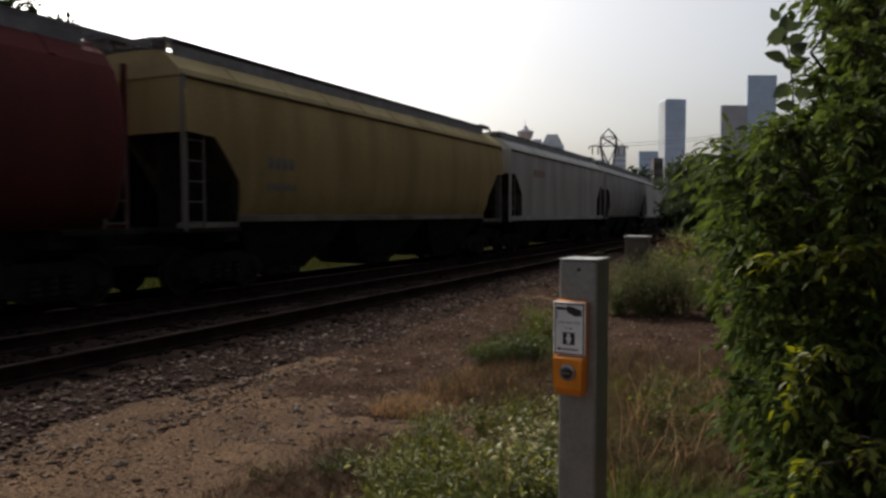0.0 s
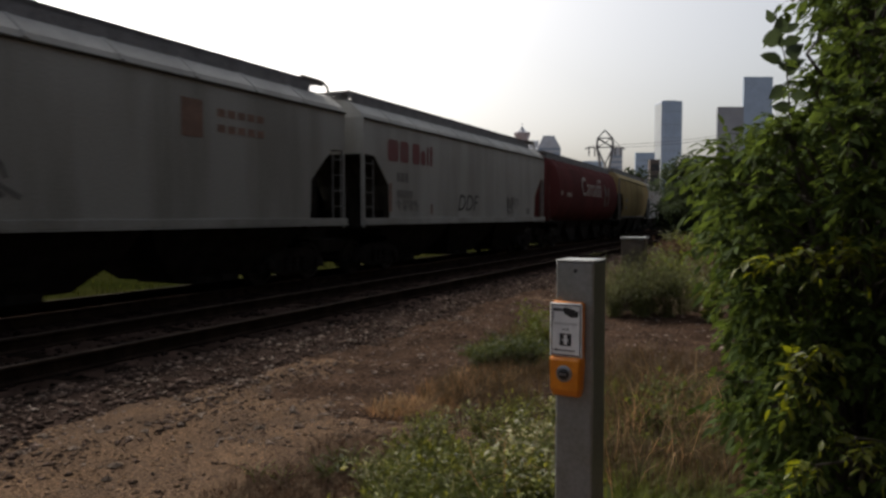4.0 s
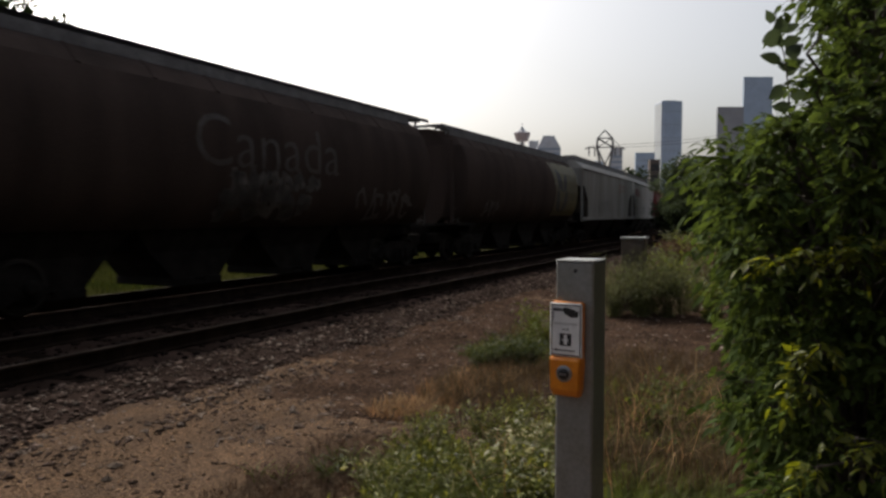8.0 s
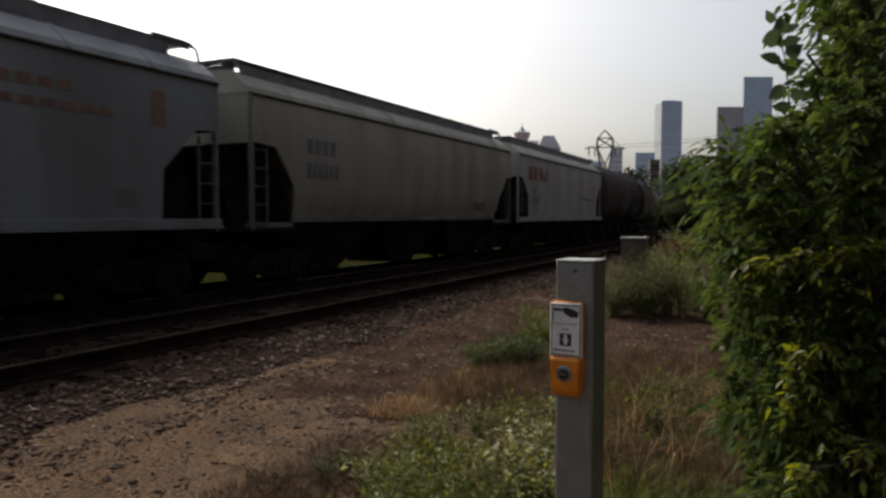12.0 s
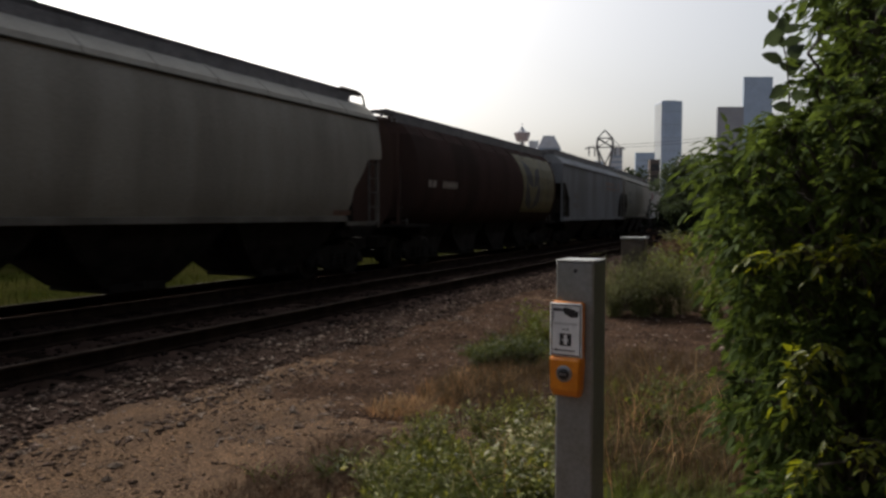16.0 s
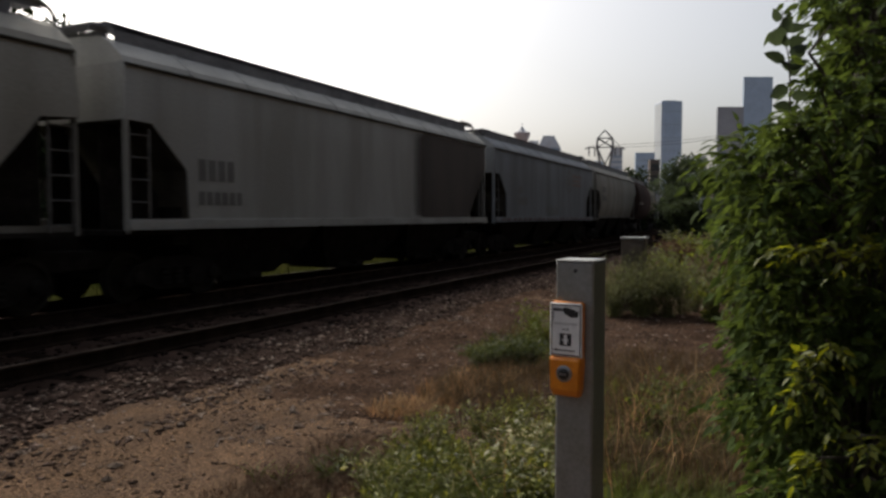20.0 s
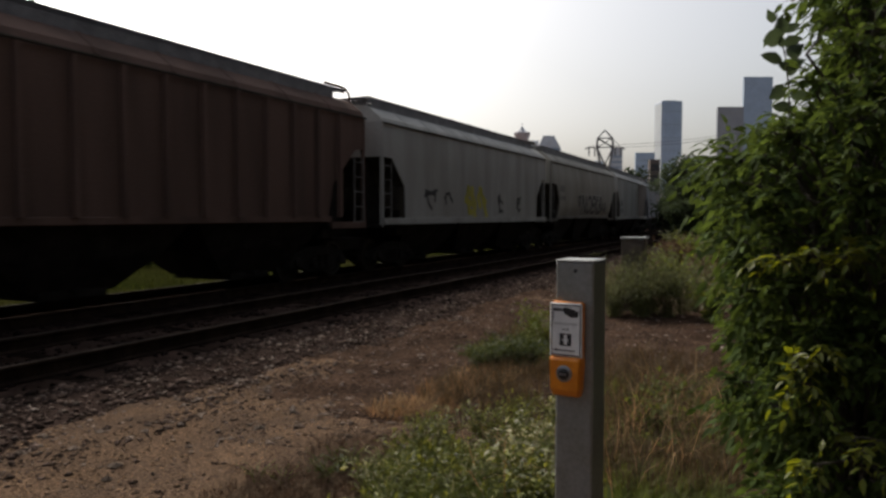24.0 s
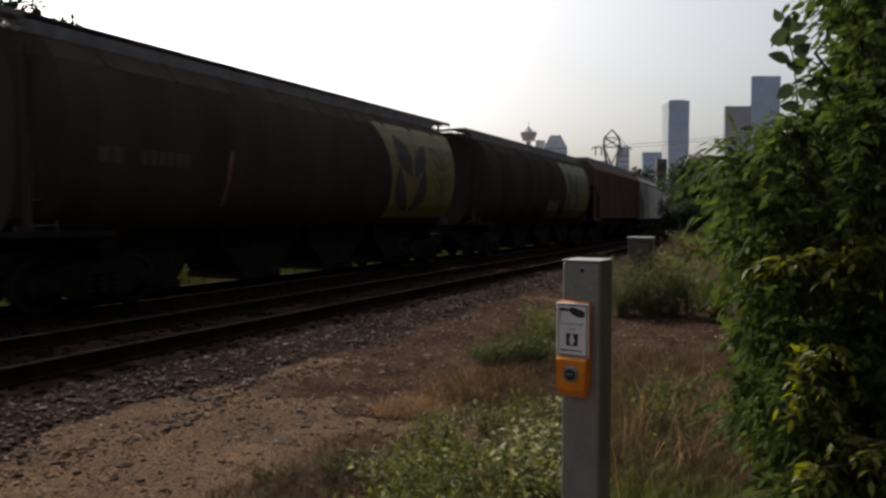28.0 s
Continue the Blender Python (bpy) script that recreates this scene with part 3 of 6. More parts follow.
def wheelset_mesh():
    g = Geo()
    for s_ in (-1, 1):
        g.disc((0, s_ * 0.70, 0), (0, s_, 0), [(-0.02, 0.48), (0.01, 0.475), (0.02, 0.45), (0.12, 0.445), (0.125, 0.38), (0.06, 0.34), (0.05, 0.18), (0.12, 0.13), (0.16, 0.12)], 24)
        for i in range(6):                                   # lightening marks that show the turning
            a = i * math.pi / 3
            g.box(0.26 * math.cos(a) - 0.03, 0.26 * math.cos(a) + 0.03, s_ * 0.76 - 0.012, s_ * 0.76 + 0.012, 0.26 * math.sin(a) - 0.03, 0.26 * math.sin(a) + 0.03)
    g.tube((0, -1.05, 0), (0, 1.05, 0), 0.08, 10)
    return g.mesh("wheelset")


def coupler_mesh():
    g = Geo().box(7.95, 8.45, -0.09, 0.09, 0.74, 0.94, 0.02)
    g.box(8.40, 8.70, -0.16, 0.12, 0.70, 0.98, 0.04)
    g.path([(8.0, -0.35, 0.9), (8.3, -0.4, 0.55), (8.6, -0.2, 0.5), (8.75, -0.1, 0.7)], 0.03, 6)
    return g.mesh("coupler")


def ribs_mesh():
    return Geo().loft([[(-0.055, 0, z), (0.055, 0, z), (0.04, -0.11, z), (-0.04, -0.11, z)] for z in (1.52, 4.02)]).mesh("rib")


# markings lie on the camera's side of a body, in (u along, z up)
def on_side(bm, style, lift=0.008):
    w = wide(STYLE[style]["w"] + STYLE[style]["roof"][1:])
    if style in ("tank", "curved"):
        for z in sorted(set(np.arange(1.37, 4.4, 0.14)) | {p[0] for p in STYLE[style]["w"] + STYLE[style]["roof"]}):
            geom = bm.verts[:] + bm.edges[:] + bm.faces[:]
            bmesh.ops.bisect_plane(bm, geom=geom, plane_co=(0, z, 0), plane_no=(0, 1, 0))
    for v in bm.verts:
        u, z = v.co.x, v.co.y
        u = max(-MARKS[1] + 0.06, min(MARKS[1] - 0.06, u + MARKS[0]))
        v.co = Vector((u, -(w(z) + lift), z))
    return bm


def mark(name, bm, mat, car, style, label="", lift=0.008):
    on_side(bm, style, lift)
    me = bpy.data.meshes.new(name)
    bm.to_mesh(me)
    bm.free()
    me.materials.append(None)
    if style in ("tank", "curved"):
        me.shade_smooth()
    return put(name, me, MAT[mat], car, label)


def polys(lists):
    bm = bmesh.new()
    for pts in lists:
        vs = [bm.verts.new((a, b, 0)) for a, b in pts]
        f = bm.faces.new(vs)
    bmesh.ops.triangulate(bm, faces=bm.faces[:])
    return bm


def bars(u0, u1, z0, z1, n, gap=0.25):
    """A row of n plain upright bars in place of signs that stay unread."""
    st = (u1 - u0) / n
    return [[(u0 + i * st, z0), (u0 + (i + 1 - gap) * st, z0), (u0 + (i + 1 - gap) * st, z1), (u0 + i * st, z1)] for i in range(n)]


def strokes(paths, width):
    out = []
    for p in paths:
        for (a, b), (c, d) in zip(p, p[1:]):
            ln = math.hypot(c - a, d - b) or 1
            nx, nz = -(d - b) / ln * width / 2, (c - a) / ln * width / 2
            ex, ez = (c - a) / ln * width / 3, (d - b) / ln * width / 3
            out.append([(a - ex + nx, b - ez + nz), (a - ex - nx, b - ez - nz), (c + ex - nx, d + ez - nz), (c + ex + nx, d + ez + nz)])
    return out


def scrawl(seed, u0, u1, z0, z1, letters, width):
    """Sprayed loops and slashes, one cluster a letter."""
    r = random.Random(seed)
    st = (u1 - u0) / letters
    out = []
    for i in range(letters):
        a, b = u0 + i * st, u0 + (i + 0.85) * st
        n = 9
        c = [((a + b) / 2 + (b - a) / 2 * math.cos(k * 6.28 / n + r.random()) * r.uniform(0.6, 1), (z0 + z1) / 2 + (z1 - z0) / 2 * math.sin(k * 6.28 / n) * r.uniform(0.6, 1)) for k in range(n - r.randint(0, 3))]
        out.append(c)
        if r.random() < 0.7:
            out.append([(a, z0 + (z1 - z0) * r.random()), (b, z0 + (z1 - z0) * r.random())])
        if r.random() < 0.6:
            out.append([(a + (b - a) * r.random(), z0), (a + (b - a) * r.random(), z1)])
    return strokes(out, width)


def lettering(text, u0, u1, z0, z1, shear=0.0, thin=0.0):
    cu = bpy.data.curves.new("lettering", "FONT")
    cu.body, cu.resolution_u, cu.shear, cu.offset = text, 3, shear, thin
    ob = bpy.data.objects.new("lettering", cu)
    scene.collection.objects.link(ob)
    dg = bpy.context.evaluated_depsgraph_get()
    me = bpy.data.meshes.new_from_object(ob.evaluated_get(dg))
    bpy.data.objects.remove(ob)
    bm = bmesh.new()
    bm.from_mesh(me)
    bpy.data.meshes.remove(me)
    xa, xb = min(v.co.x for v in bm.verts), max(v.co.x for v in bm.verts)
    ya, yb = min(v.co.y for v in bm.verts), max(v.co.y for v in bm.verts)
    for v in bm.verts:
        v.co = Vector((u0 + (v.co.x - xa) / (xb - xa) * (u1 - u0), z0 + (v.co.y - ya) / (yb - ya) * (z1 - z0), 0))
    return bm


M("mark_red", (0.155, 0.042, 0.045), 0.7, vary=0.2, scale=3, fine=30, bump=0, tint=(0.15, 0.062, 0.062))
M("mark_white", (0.30, 0.28, 0.26), 0.6, vary=0.12, scale=3, fine=30, bump=0, tint=(0.27, 0.24, 0.21))
M("mark_dark", (0.03, 0.03, 0.032), 0.7, vary=0.12, scale=3, fine=30, bump=0)
M("mark_tag", (0.062, 0.058, 0.056), 0.7, vary=0.35, scale=2.5, fine=20, bump=0)
M("mark_grey", (0.145, 0.140, 0.136), 0.7, vary=0.12, scale=3, fine=30, bump=0)
M("mark_yellow", (0.140, 0.128, 0.026), 0.6, vary=0.15, scale=1.5, fine=20, bump=0, tint=(0.105, 0.092, 0.022), streak=5)
M("mark_faded", (0.112, 0.096, 0.026), 0.6, vary=0.15, scale=1.5, fine=20, bump=0, tint=(0.078, 0.062, 0.022), streak=5)
M("mark_ghost", (0.072, 0.040, 0.030), 0.7, vary=0.15, scale=3, fine=20, bump=0)
M("mark_dim", (0.078, 0.068, 0.065), 0.7, vary=0.3, scale=2.5, fine=20, bump=0, tint=(0.055, 0.046, 0.043))
M("mark_pale", (0.40, 0.39, 0.36), 0.7, vary=0.2, scale=3, fine=20, bump=0)
M("mark_chalk", (0.15, 0.14, 0.135), 0.7, vary=0.25, scale=3, fine=20, bump=0)
M("mark_stem", (0.075, 0.062, 0.022), 0.7, vary=0.15, scale=3, fine=20, bump=0)
M("mark_olive", (0.085, 0.080, 0.020), 0.6, vary=0.15, scale=1.5, fine=20, bump=0, tint=(0.060, 0.055, 0.016), streak=5)
M("mark_silver", (0.105, 0.095, 0.092), 0.55, vary=0.12, scale=3, fine=30, bump=0)
M("mark_orange", (0.20, 0.115, 0.085), 0.6, vary=0.2, scale=3, fine=30, bump=0)
M("tag_yellow", (0.42, 0.38, 0.04), 0.6, vary=0.1, scale=3, fine=30, bump=0)
M("patch_brown", (0.055, 0.04, 0.033), 0.7, vary=0.2, scale=1.2, fine=20, bump=0, streak=5)


def lens(a, b, out, inn, n=12):
    """A leaf outline from a to b that bulges by out on one side and inn on the other."""
    ax, az = b[0] - a[0], b[1] - a[1]
    up = [(a[0] + ax * k / n - az * out * math.sin(math.pi * k / n), a[1] + az * k / n + ax * out * math.sin(math.pi * k / n)) for k in range(n + 1)]
    dn = [(a[0] + ax * k / n + az * inn * math.sin(math.pi * k / n), a[1] + az * k / n - ax * inn * math.sin(math.pi * k / n)) for k in range(n - 1, 0, -1)]
    return up + dn


def wheat(car, style, u0, u1, z0, z1, field="mark_yellow", leafmat="mark_dark", double=True):
    """A painted field with a hollow curved edge, two pairs of broad leaves, and a stem drawn in line."""
    e = min(0.0, 0.95 * MARKS[1] - MARKS[0] - u1)
    u0, u1 = u0 + e, u1 + e
    mid = u0 + (u1 - u0) * 0.56 if double else u1
    cu = u0 + (mid - u0) * 0.56
    hw = (mid - u0) * 0.44
    h = z1 - z0
    if field:
        edge = [(u0 - 0.55 + 0.62 * math.sin(math.pi / 2 * min(1, (1 - k / 10) * 1.5)), z0 + (h + 0.1) * k / 10) for k in range(11)]
        mark("wheat_panel", polys([[(u1, z0), (u1, z1 + 0.1)] + edge[::-1]]), field, car, style, "faded painted panel on the side", 0.006)
    leaves = []
    for sx in (-1, 1):
        k = 1.0 if sx < 0 else 0.82
        for a, b, o, i in (((cu + sx * 0.06, z0 + 0.46 * h), (cu + sx * hw * k, z0 + (0.93 if sx < 0 else 0.86) * h), 0.24, 0.24),
                           ((cu + sx * 0.07, z0 + 0.06 * h), (cu + sx * hw * 0.84 * k, z0 + 0.60 * h), 0.03, 0.36)):
            leaves.append(lens(a, b, o, i) if sx > 0 else lens(a, b, i, o))
    mark("leaf_emblem", polys(leaves), leafmat, car, style, "dark painted leaf shapes", 0.011)
    if double:
        c2 = mid + (u1 - mid) * 0.48
        ps = [[(c2, z0 + 0.12 * h), (c2, z0 + 0.80 * h)]]
        for zz in (0.30, 0.58):
            for sx in (-1, 1):
                o = lens((c2, z0 + zz * h), (c2 + sx * hw * 0.72, z0 + (zz + 0.26) * h), 0.14, 0.20)
                ps.append(o + [o[0]])
        mark("stem_emblem", polys(strokes(ps, 0.055)), leafmat if leafmat != "mark_dark" else "mark_stem", car, style, "thin painted wheat stem", 0.011)


def freight_car(length, style, body, trim, label, roofmat=None):
    """A covered hopper wagon; its origin is on the rails under its middle, +x is the way it runs."""
    st = STYLE[style]
    k = round((length / 2 - (0.45 if style != "tank" else 1.0)) / 7.42, 2)
    car = new("hopper_car")
    tagged(car, label, "freight car", "cars of the freight train")
    DARK = MAT["dark_steel"]
    put("body", cached(("shell", style, k), lambda: stretched(shell_mesh(style), k)), body, car)
    put("roof", cached(("roof", style, k), lambda: stretched(roof_mesh(style), k)), roofmat or ROOF_LIT.get(body.name, body), car)
    for _, x in enumerate((-4.68, -1.56, 1.56, 4.68)):
        put("hatch_cover", cached("hatch", hatch_mesh), DARK, car, "dark trough hatch cover", pose(x * k, 0, 0 if style != "tank" else -0.20))
    for sy in (-1, 1):
        bd = cached(("board", style, k, sy), lambda: stretched(board_mesh(style, sy), k))
        put("running_board", bd, MAT["walkway_steel"], car, "dark steel walkway grating")
    eb = cached(("endboard", style, k), lambda: stretched(end_board_mesh(style), k))
    if style == "tank":
        put("end_board", eb, MAT["walkway_steel"], car)
    put("end_board", eb, MAT["walkway_steel"], car, "", pose(0, 0, 0, 0, 0, 180))
    put("underframe", cached(("frame", k), lambda: stretched(frame_mesh(), k)), DARK, car, "dark steel underframe")
    sl = cached(("sill", style, k), lambda: stretched(sill_mesh(style), k))
    yw = st["w"][0][1]
    if style == "curved":
        trim = MAT["paint_sill"]
    put("side_sill", sl, trim, car, "", pose(0, -yw - 0.02 if st["sill"] else -yw, 0))
    put("side_sill", sl, trim, car, "", pose(0, yw + 0.02 if st["sill"] else yw, 0, 0, 0, 180))
    bm_ = cached(("bay", style, k), lambda: stretched(bay_mesh(style), k))
    for x in st["bays"]:
        b = put("hopper_bay", bm_, DARK, car, "dark discharge hopper", pose(x * k, 0, 0))
        put("outlet_gate", cached("gate", gate_mesh), DARK, b)
    put("air_reservoir", cached("reservoir", tank_mesh), DARK, car)
    for sx in (-1, 1):
        if style == "tank":
            put("end_sheet", cached(("endsheet", k), lambda: stretched(end_sheet_mesh(), k)), body, car, "flat end sheet", pose(0, 0, 0, 0, 0, 0 if sx > 0 else 180))
        if style != "tank":
            gs = cached(("gusset", k), lambda: stretched(gusset_mesh(), k))
            for y in (-0.7, 0.7):
                put("gusset", gs, DARK, car, "", pose(0, y, 0, 0, 0, 0 if sx > 0 else 180))
            put("slope_sheet", cached(("slope", style, k), lambda: stretched(slope_mesh(style), k)), MAT["shade_grime"], car, "sloping end sheet with soot and painted shade", pose(0, 0, 0, 0, 0, 0 if sx > 0 else 180))
            put("end_plate", cached(("endplate", k), lambda: stretched(bulkhead_mesh(), k)), DARK, car, "", pose(0, 0, 0, 0, 0, 0 if sx > 0 else 180))
        for sy in (-1, 1):
            put("corner_post", cached("post", post_mesh), trim, car, "", pose(sx * 7.38 * k, sy * (1.44 if style != "tank" else 1.15), 1.24))
            x0 = 7.38 * k - 0.45 if sx > 0 else -7.38 * k + 0.03
            put("ladder", cached("ladder", lambda: ladder_mesh(1.75, 5)), MAT["ladder_steel"], car, "steel rung ladder", pose(x0, sy * (1.47 if style != "tank" else 1.18), 1.28))
        if style != "tank":
            put("handrail", cached("grab", grab_mesh), trim, car, "bent grab rail", pose(7.4 * (k - 1), sx * 1.03, 0))
        put("coupler", cached("coupler", coupler_mesh), DARK, car, "", pose(sx * (length / 2 - 8.62), 0, 0, 0, 0, 0 if sx > 0 else 180))
        tr = new("truck")
        tr.parent = car
        tr.matrix_basis = pose(sx * 6.05 * k, 0, 0)
        for sy in (-1, 1):
            put("side_frame", cached("sideframe", side_frame_mesh), DARK, tr, "", pose(0, sy * 1.0, 0, 0, 0, 0 if sy < 0 else 180))
        put("bolster", cached("bolster", bolster_mesh), DARK, tr)
        for wx in (-0.88, 0.88):
            put("wheelset", cached("wheelset", wheelset_mesh), MAT["wheel_steel"], tr, "steel wheels on an axle", pose(wx, 0, 0.45))
    if style != "tank":
        # dark chord paints the shadow and drip line below the roof edge
        ch = cached(("chord", k), lambda: stretched(Geo().box(-7.42, 7.42, -0.03, 0.03, 4.035, 4.075, 0.008).mesh("top_chord"), k))
        for sy in (-1, 1):
            put("top_chord", ch, MAT["shade_grime"], car, "", pose(0, sy * (1.52 if style != "curved" else 1.46), 0))
    if style == "ribbed":
        for i in range(16):
            x = (-6.3 + 0.84 * i) * k
            put("rib", cached("rib", ribs_mesh), body, car, "", pose(x, -1.46, 0))
            put("rib", cached("rib", ribs_mesh), body, car, "", pose(x, 1.46, 0, 0, 0, 180))
    return car


paint("paint_sill", (0.19, 0.182, 0.165), (0.12, 0.113, 0.10))
WHITE = paint("paint_white", (0.350, 0.350, 0.335), (0.272, 0.267, 0.250))
GREY = paint("paint_grey", (0.305, 0.295, 0.265), (0.236, 0.225, 0.2))
BLUE = paint("paint_bluegrey", (0.218, 0.232, 0.248), (0.170, 0.177, 0.185))
PALE = paint("paint_pale", (0.300, 0.298, 0.284), (0.226, 0.221, 0.206))
YELLOW = paint("paint_yellow", (0.31, 0.238, 0.112), (0.23, 0.173, 0.083))
RED = paint("paint_red", (0.108, 0.033, 0.033), (0.078, 0.028, 0.027))
RUST = paint("paint_rust", (0.072, 0.054, 0.048), (0.048, 0.037, 0.033))
DARKRED = paint("paint_darkred", (0.056, 0.035, 0.031), (0.036, 0.025, 0.022))
OLIVE = paint("paint_olive", (0.056, 0.042, 0.037), (0.036, 0.027, 0.024))
BROWN = paint("paint_brown", (0.140, 0.094, 0.079), (0.098, 0.068, 0.058))


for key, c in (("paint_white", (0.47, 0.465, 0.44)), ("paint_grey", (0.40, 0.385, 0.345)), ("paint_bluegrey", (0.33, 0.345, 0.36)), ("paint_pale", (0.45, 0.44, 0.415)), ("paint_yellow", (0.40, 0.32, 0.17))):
    ROOF_LIT[key] = paint(key + "_roof", c, tuple(k * 0.8 for k in c))   # skylight on the roof slopes, painted as a lighter tone


def red_letters(car, style, u0, u1, z0, z1):
    """The railway's name, as plain red blocks of its letters' size."""
    w, h = u1 - u0, z1 - z0
    blocks = []
    for a, b, k in ((0, 0.22, 1), (0.25, 0.44, 1), (0.52, 0.69, 1), (0.71, 0.83, 0.72), (0.86, 0.91, 0.95), (0.94, 1.0, 1)):
        x0, x1, t = u0 + a * w, u0 + b * w, z0 + h * k
        c = min(0.08, (x1 - x0) * 0.25)
        blocks.append([(x0 + c, z0), (x1 - c, z0), (x1, z0 + c), (x1, t - c), (x1 - c, t), (x0 + c, t), (x0, t - c), (x0, z0 + c)])
    for block in blocks:
        mark("red_block", polys([block]), "mark_red", car, style, "faded red block shape")


def small_marks(car, style, rows, mat="mark_grey", name="marking"):
    for u0, u1, z0, z1, n in rows:
        mark(name, polys(bars(u0, u1, z0, z1, n)), mat, car, style, "small painted bars")


CARS = []                                   # (car, middle of the car along the track at the start)


def add_car(front, back, marks, *a):
    MARKS[:] = [marks, (front - back) / 2 - (0.45 if a[0] != "tank" else 1.0)]
    car = freight_car(front - back, *a)
    CARS.append((car, (front + back) / 2))
    return car


LW, LG = "dirty white covered hopper freight car with walkway", "weathered grey covered hopper freight car with curved sides"
LC = "dark rust-brown cylindrical hopper freight car"
# far ahead
add_car(124, 107.7, 0, "curved", GREY, GREY, LG)
add_car(107.7, 91.4, 0, "flat", WHITE, WHITE, LW)
add_car(91.4, 75.1, 0, "flat", PALE, PALE, LW)
add_car(75.1, 58.8, 0, "flat", WHITE, WHITE, LW)
add_car(58.8, 41.8, 0, "curved", PALE, PALE, "pale grey covered hopper freight car")
c = add_car(41.8, 25.45, 1.6, "flat", WHITE, WHITE, LW)
small_marks(c, "flat", [(-6.6, -4.9, 3.15, 3.45, 4)], "mark_orange")
c = add_car(25.45, 8.98, 0.6, "curved", YELLOW, YELLOW, "faded yellow-tan covered hopper freight car")
small_marks(c, "curved", [(-6.2, -5.3, 2.5, 2.75, 4), (-6.2, -5.2, 2.05, 2.2, 6)])
c = add_car(9.48, -7.65, -0.52, "tank", RED, RED, "clean red cylindrical hopper freight car with white lettering")
mark("lettering", lettering("Canada", -2.1, 2.75, 2.62, 3.62, 0, 0.002), "mark_white", c, "tank", "large white serif country name")
mark("flag_symbol", polys(bars(2.3, 2.42, 3.45, 3.66, 1, 0) + bars(2.47, 2.6, 3.47, 3.64, 1, 0) + bars(2.65, 2.77, 3.45, 3.66, 1, 0)), "mark_white", c, "tank", "small painted flag symbol")
wheat(c, "tank", 3.2, 5.2, 2.0, 3.5, None, "mark_ghost", False)
small_marks(c, "tank", [(-6.3, -5.9, 2.55, 2.75, 2), (-5.2, -4.2, 2.5, 2.7, 6)], "mark_white")
c = add_car(-7.85, -23.68, -0.09, "flat", WHITE, WHITE, "dirty white covered hopper freight car with faded red blocks and graffiti")
red_letters(c, "flat", -6.2, -3.5, 3.05, 3.65)
small_marks(c, "flat", [(-5.7, -5.0, 2.5, 2.76, 3), (-5.7, -4.75, 2.05, 2.27, 6), (5.2, 5.7, 1.6, 1.85, 1)])
small_marks(c, "flat", [(-6.15, -5.92, 1.65, 2.45, 1), (-3.62, -3.45, 1.6, 1.9, 1)], "mark_orange", "placard")
mark("graffiti", lettering("DDF", -1.6, 0.1, 1.72, 2.25, 0.25), "mark_dark", c, "flat", "black sprayed graffiti letters")
mark("graffiti", polys(scrawl(4, 2.9, 4.3, 1.6, 2.3, 3, 0.05)), "mark_dark", c, "flat", "black sprayed scribble")
mark("graffiti", polys(scrawl(5, -5.7, -4.4, 1.7, 2.0, 4, 0.04)), "mark_grey", c, "flat", "faint sprayed scribble")
c = add_car(-23.68, -40.72, 0.94, "flat", PALE, PALE, "pale grey covered hopper freight car with small emblem")
small_marks(c, "flat", [(1.9, 2.6, 3.0, 3.7, 1), (2.8, 4.2, 3.45, 3.6, 5), (2.8, 4.2, 3.15, 3.3, 5)], "mark_orange")
mark("graffiti", polys(scrawl(6, -5.0, -1.0, 1.7, 2.5, 5, 0.08)), "mark_grey", c, "flat", "grey sprayed graffiti")
c = add_car(-40.22, -57.1, 0.2, "tank", RUST, RUST, LC + " with yellow leaf panel")
wheat(c, "tank", 3.1, 7.0, 1.55, 3.95, "mark_faded", "mark_dark")
mark("graffiti", polys(scrawl(7, -5.4, -3.9, 1.5, 2.1, 3, 0.07)), "mark_silver", c, "tank", "silver sprayed graffiti")
c = add_car(-57.06, -74.0, -0.18, "tank", RUST, RUST, LC + " with faded lettering and graffiti")
mark("lettering", lettering("Canada", -2.2, 2.4, 2.5, 3.5, 0, -0.006), "mark_dim", c, "tank", "large faded serif country name")
mark("graffiti", polys(scrawl(8, -1.2, 1.7, 1.95, 2.45, 6, 0.15) + scrawl(88, -1.4, 1.6, 1.5, 2.0, 5, 0.22)), "mark_chalk", c, "tank", "white sprayed graffiti letters")
mark("graffiti", polys(scrawl(9, 3.3, 6.4, 1.45, 2.25, 4, 0.10)), "mark_silver", c, "tank", "grey sprayed graffiti letters")
c = add_car(-73.98, -89.65, 0.2, "flat", WHITE, WHITE, "dirty white covered hopper freight car with faded red blocks")
red_letters(c, "flat", -6.4, -3.6, 3.05, 3.65)
small_marks(c, "flat", [(-5.9, -5.2, 2.55, 2.8, 3), (-5.9, -4.8, 2.1, 2.35, 6)])
mark("graffiti", polys(scrawl(10, -5.8, -4.9, 1.6, 2.05, 2, 0.04)), "mark_grey", c, "flat", "faint sprayed scribble")
mark("streak", polys(strokes([[(2.35, 2.55), (3.45, 2.42), (4.75, 2.40)]], 0.06)), "mark_dark", c, "flat", "dark scrape on the side")
c = add_car(-89.65, -105.55, 0.45, "curved", GREY, GREY, LG)
small_marks(c, "curved", [(-6.2, -5.0, 2.95, 3.3, 4), (-6.2, -4.9, 2.4, 2.75, 6)])
mark("graffiti", polys(scrawl(11, 3.3, 4.4, 1.7, 2.05, 4, 0.05)), "mark_dark", c, "curved", "small black sprayed letters")
c = add_car(-105.55, -122.23, -0.73, "flat", BLUE, BLUE, "blue-grey covered hopper freight car with faint red lettering")
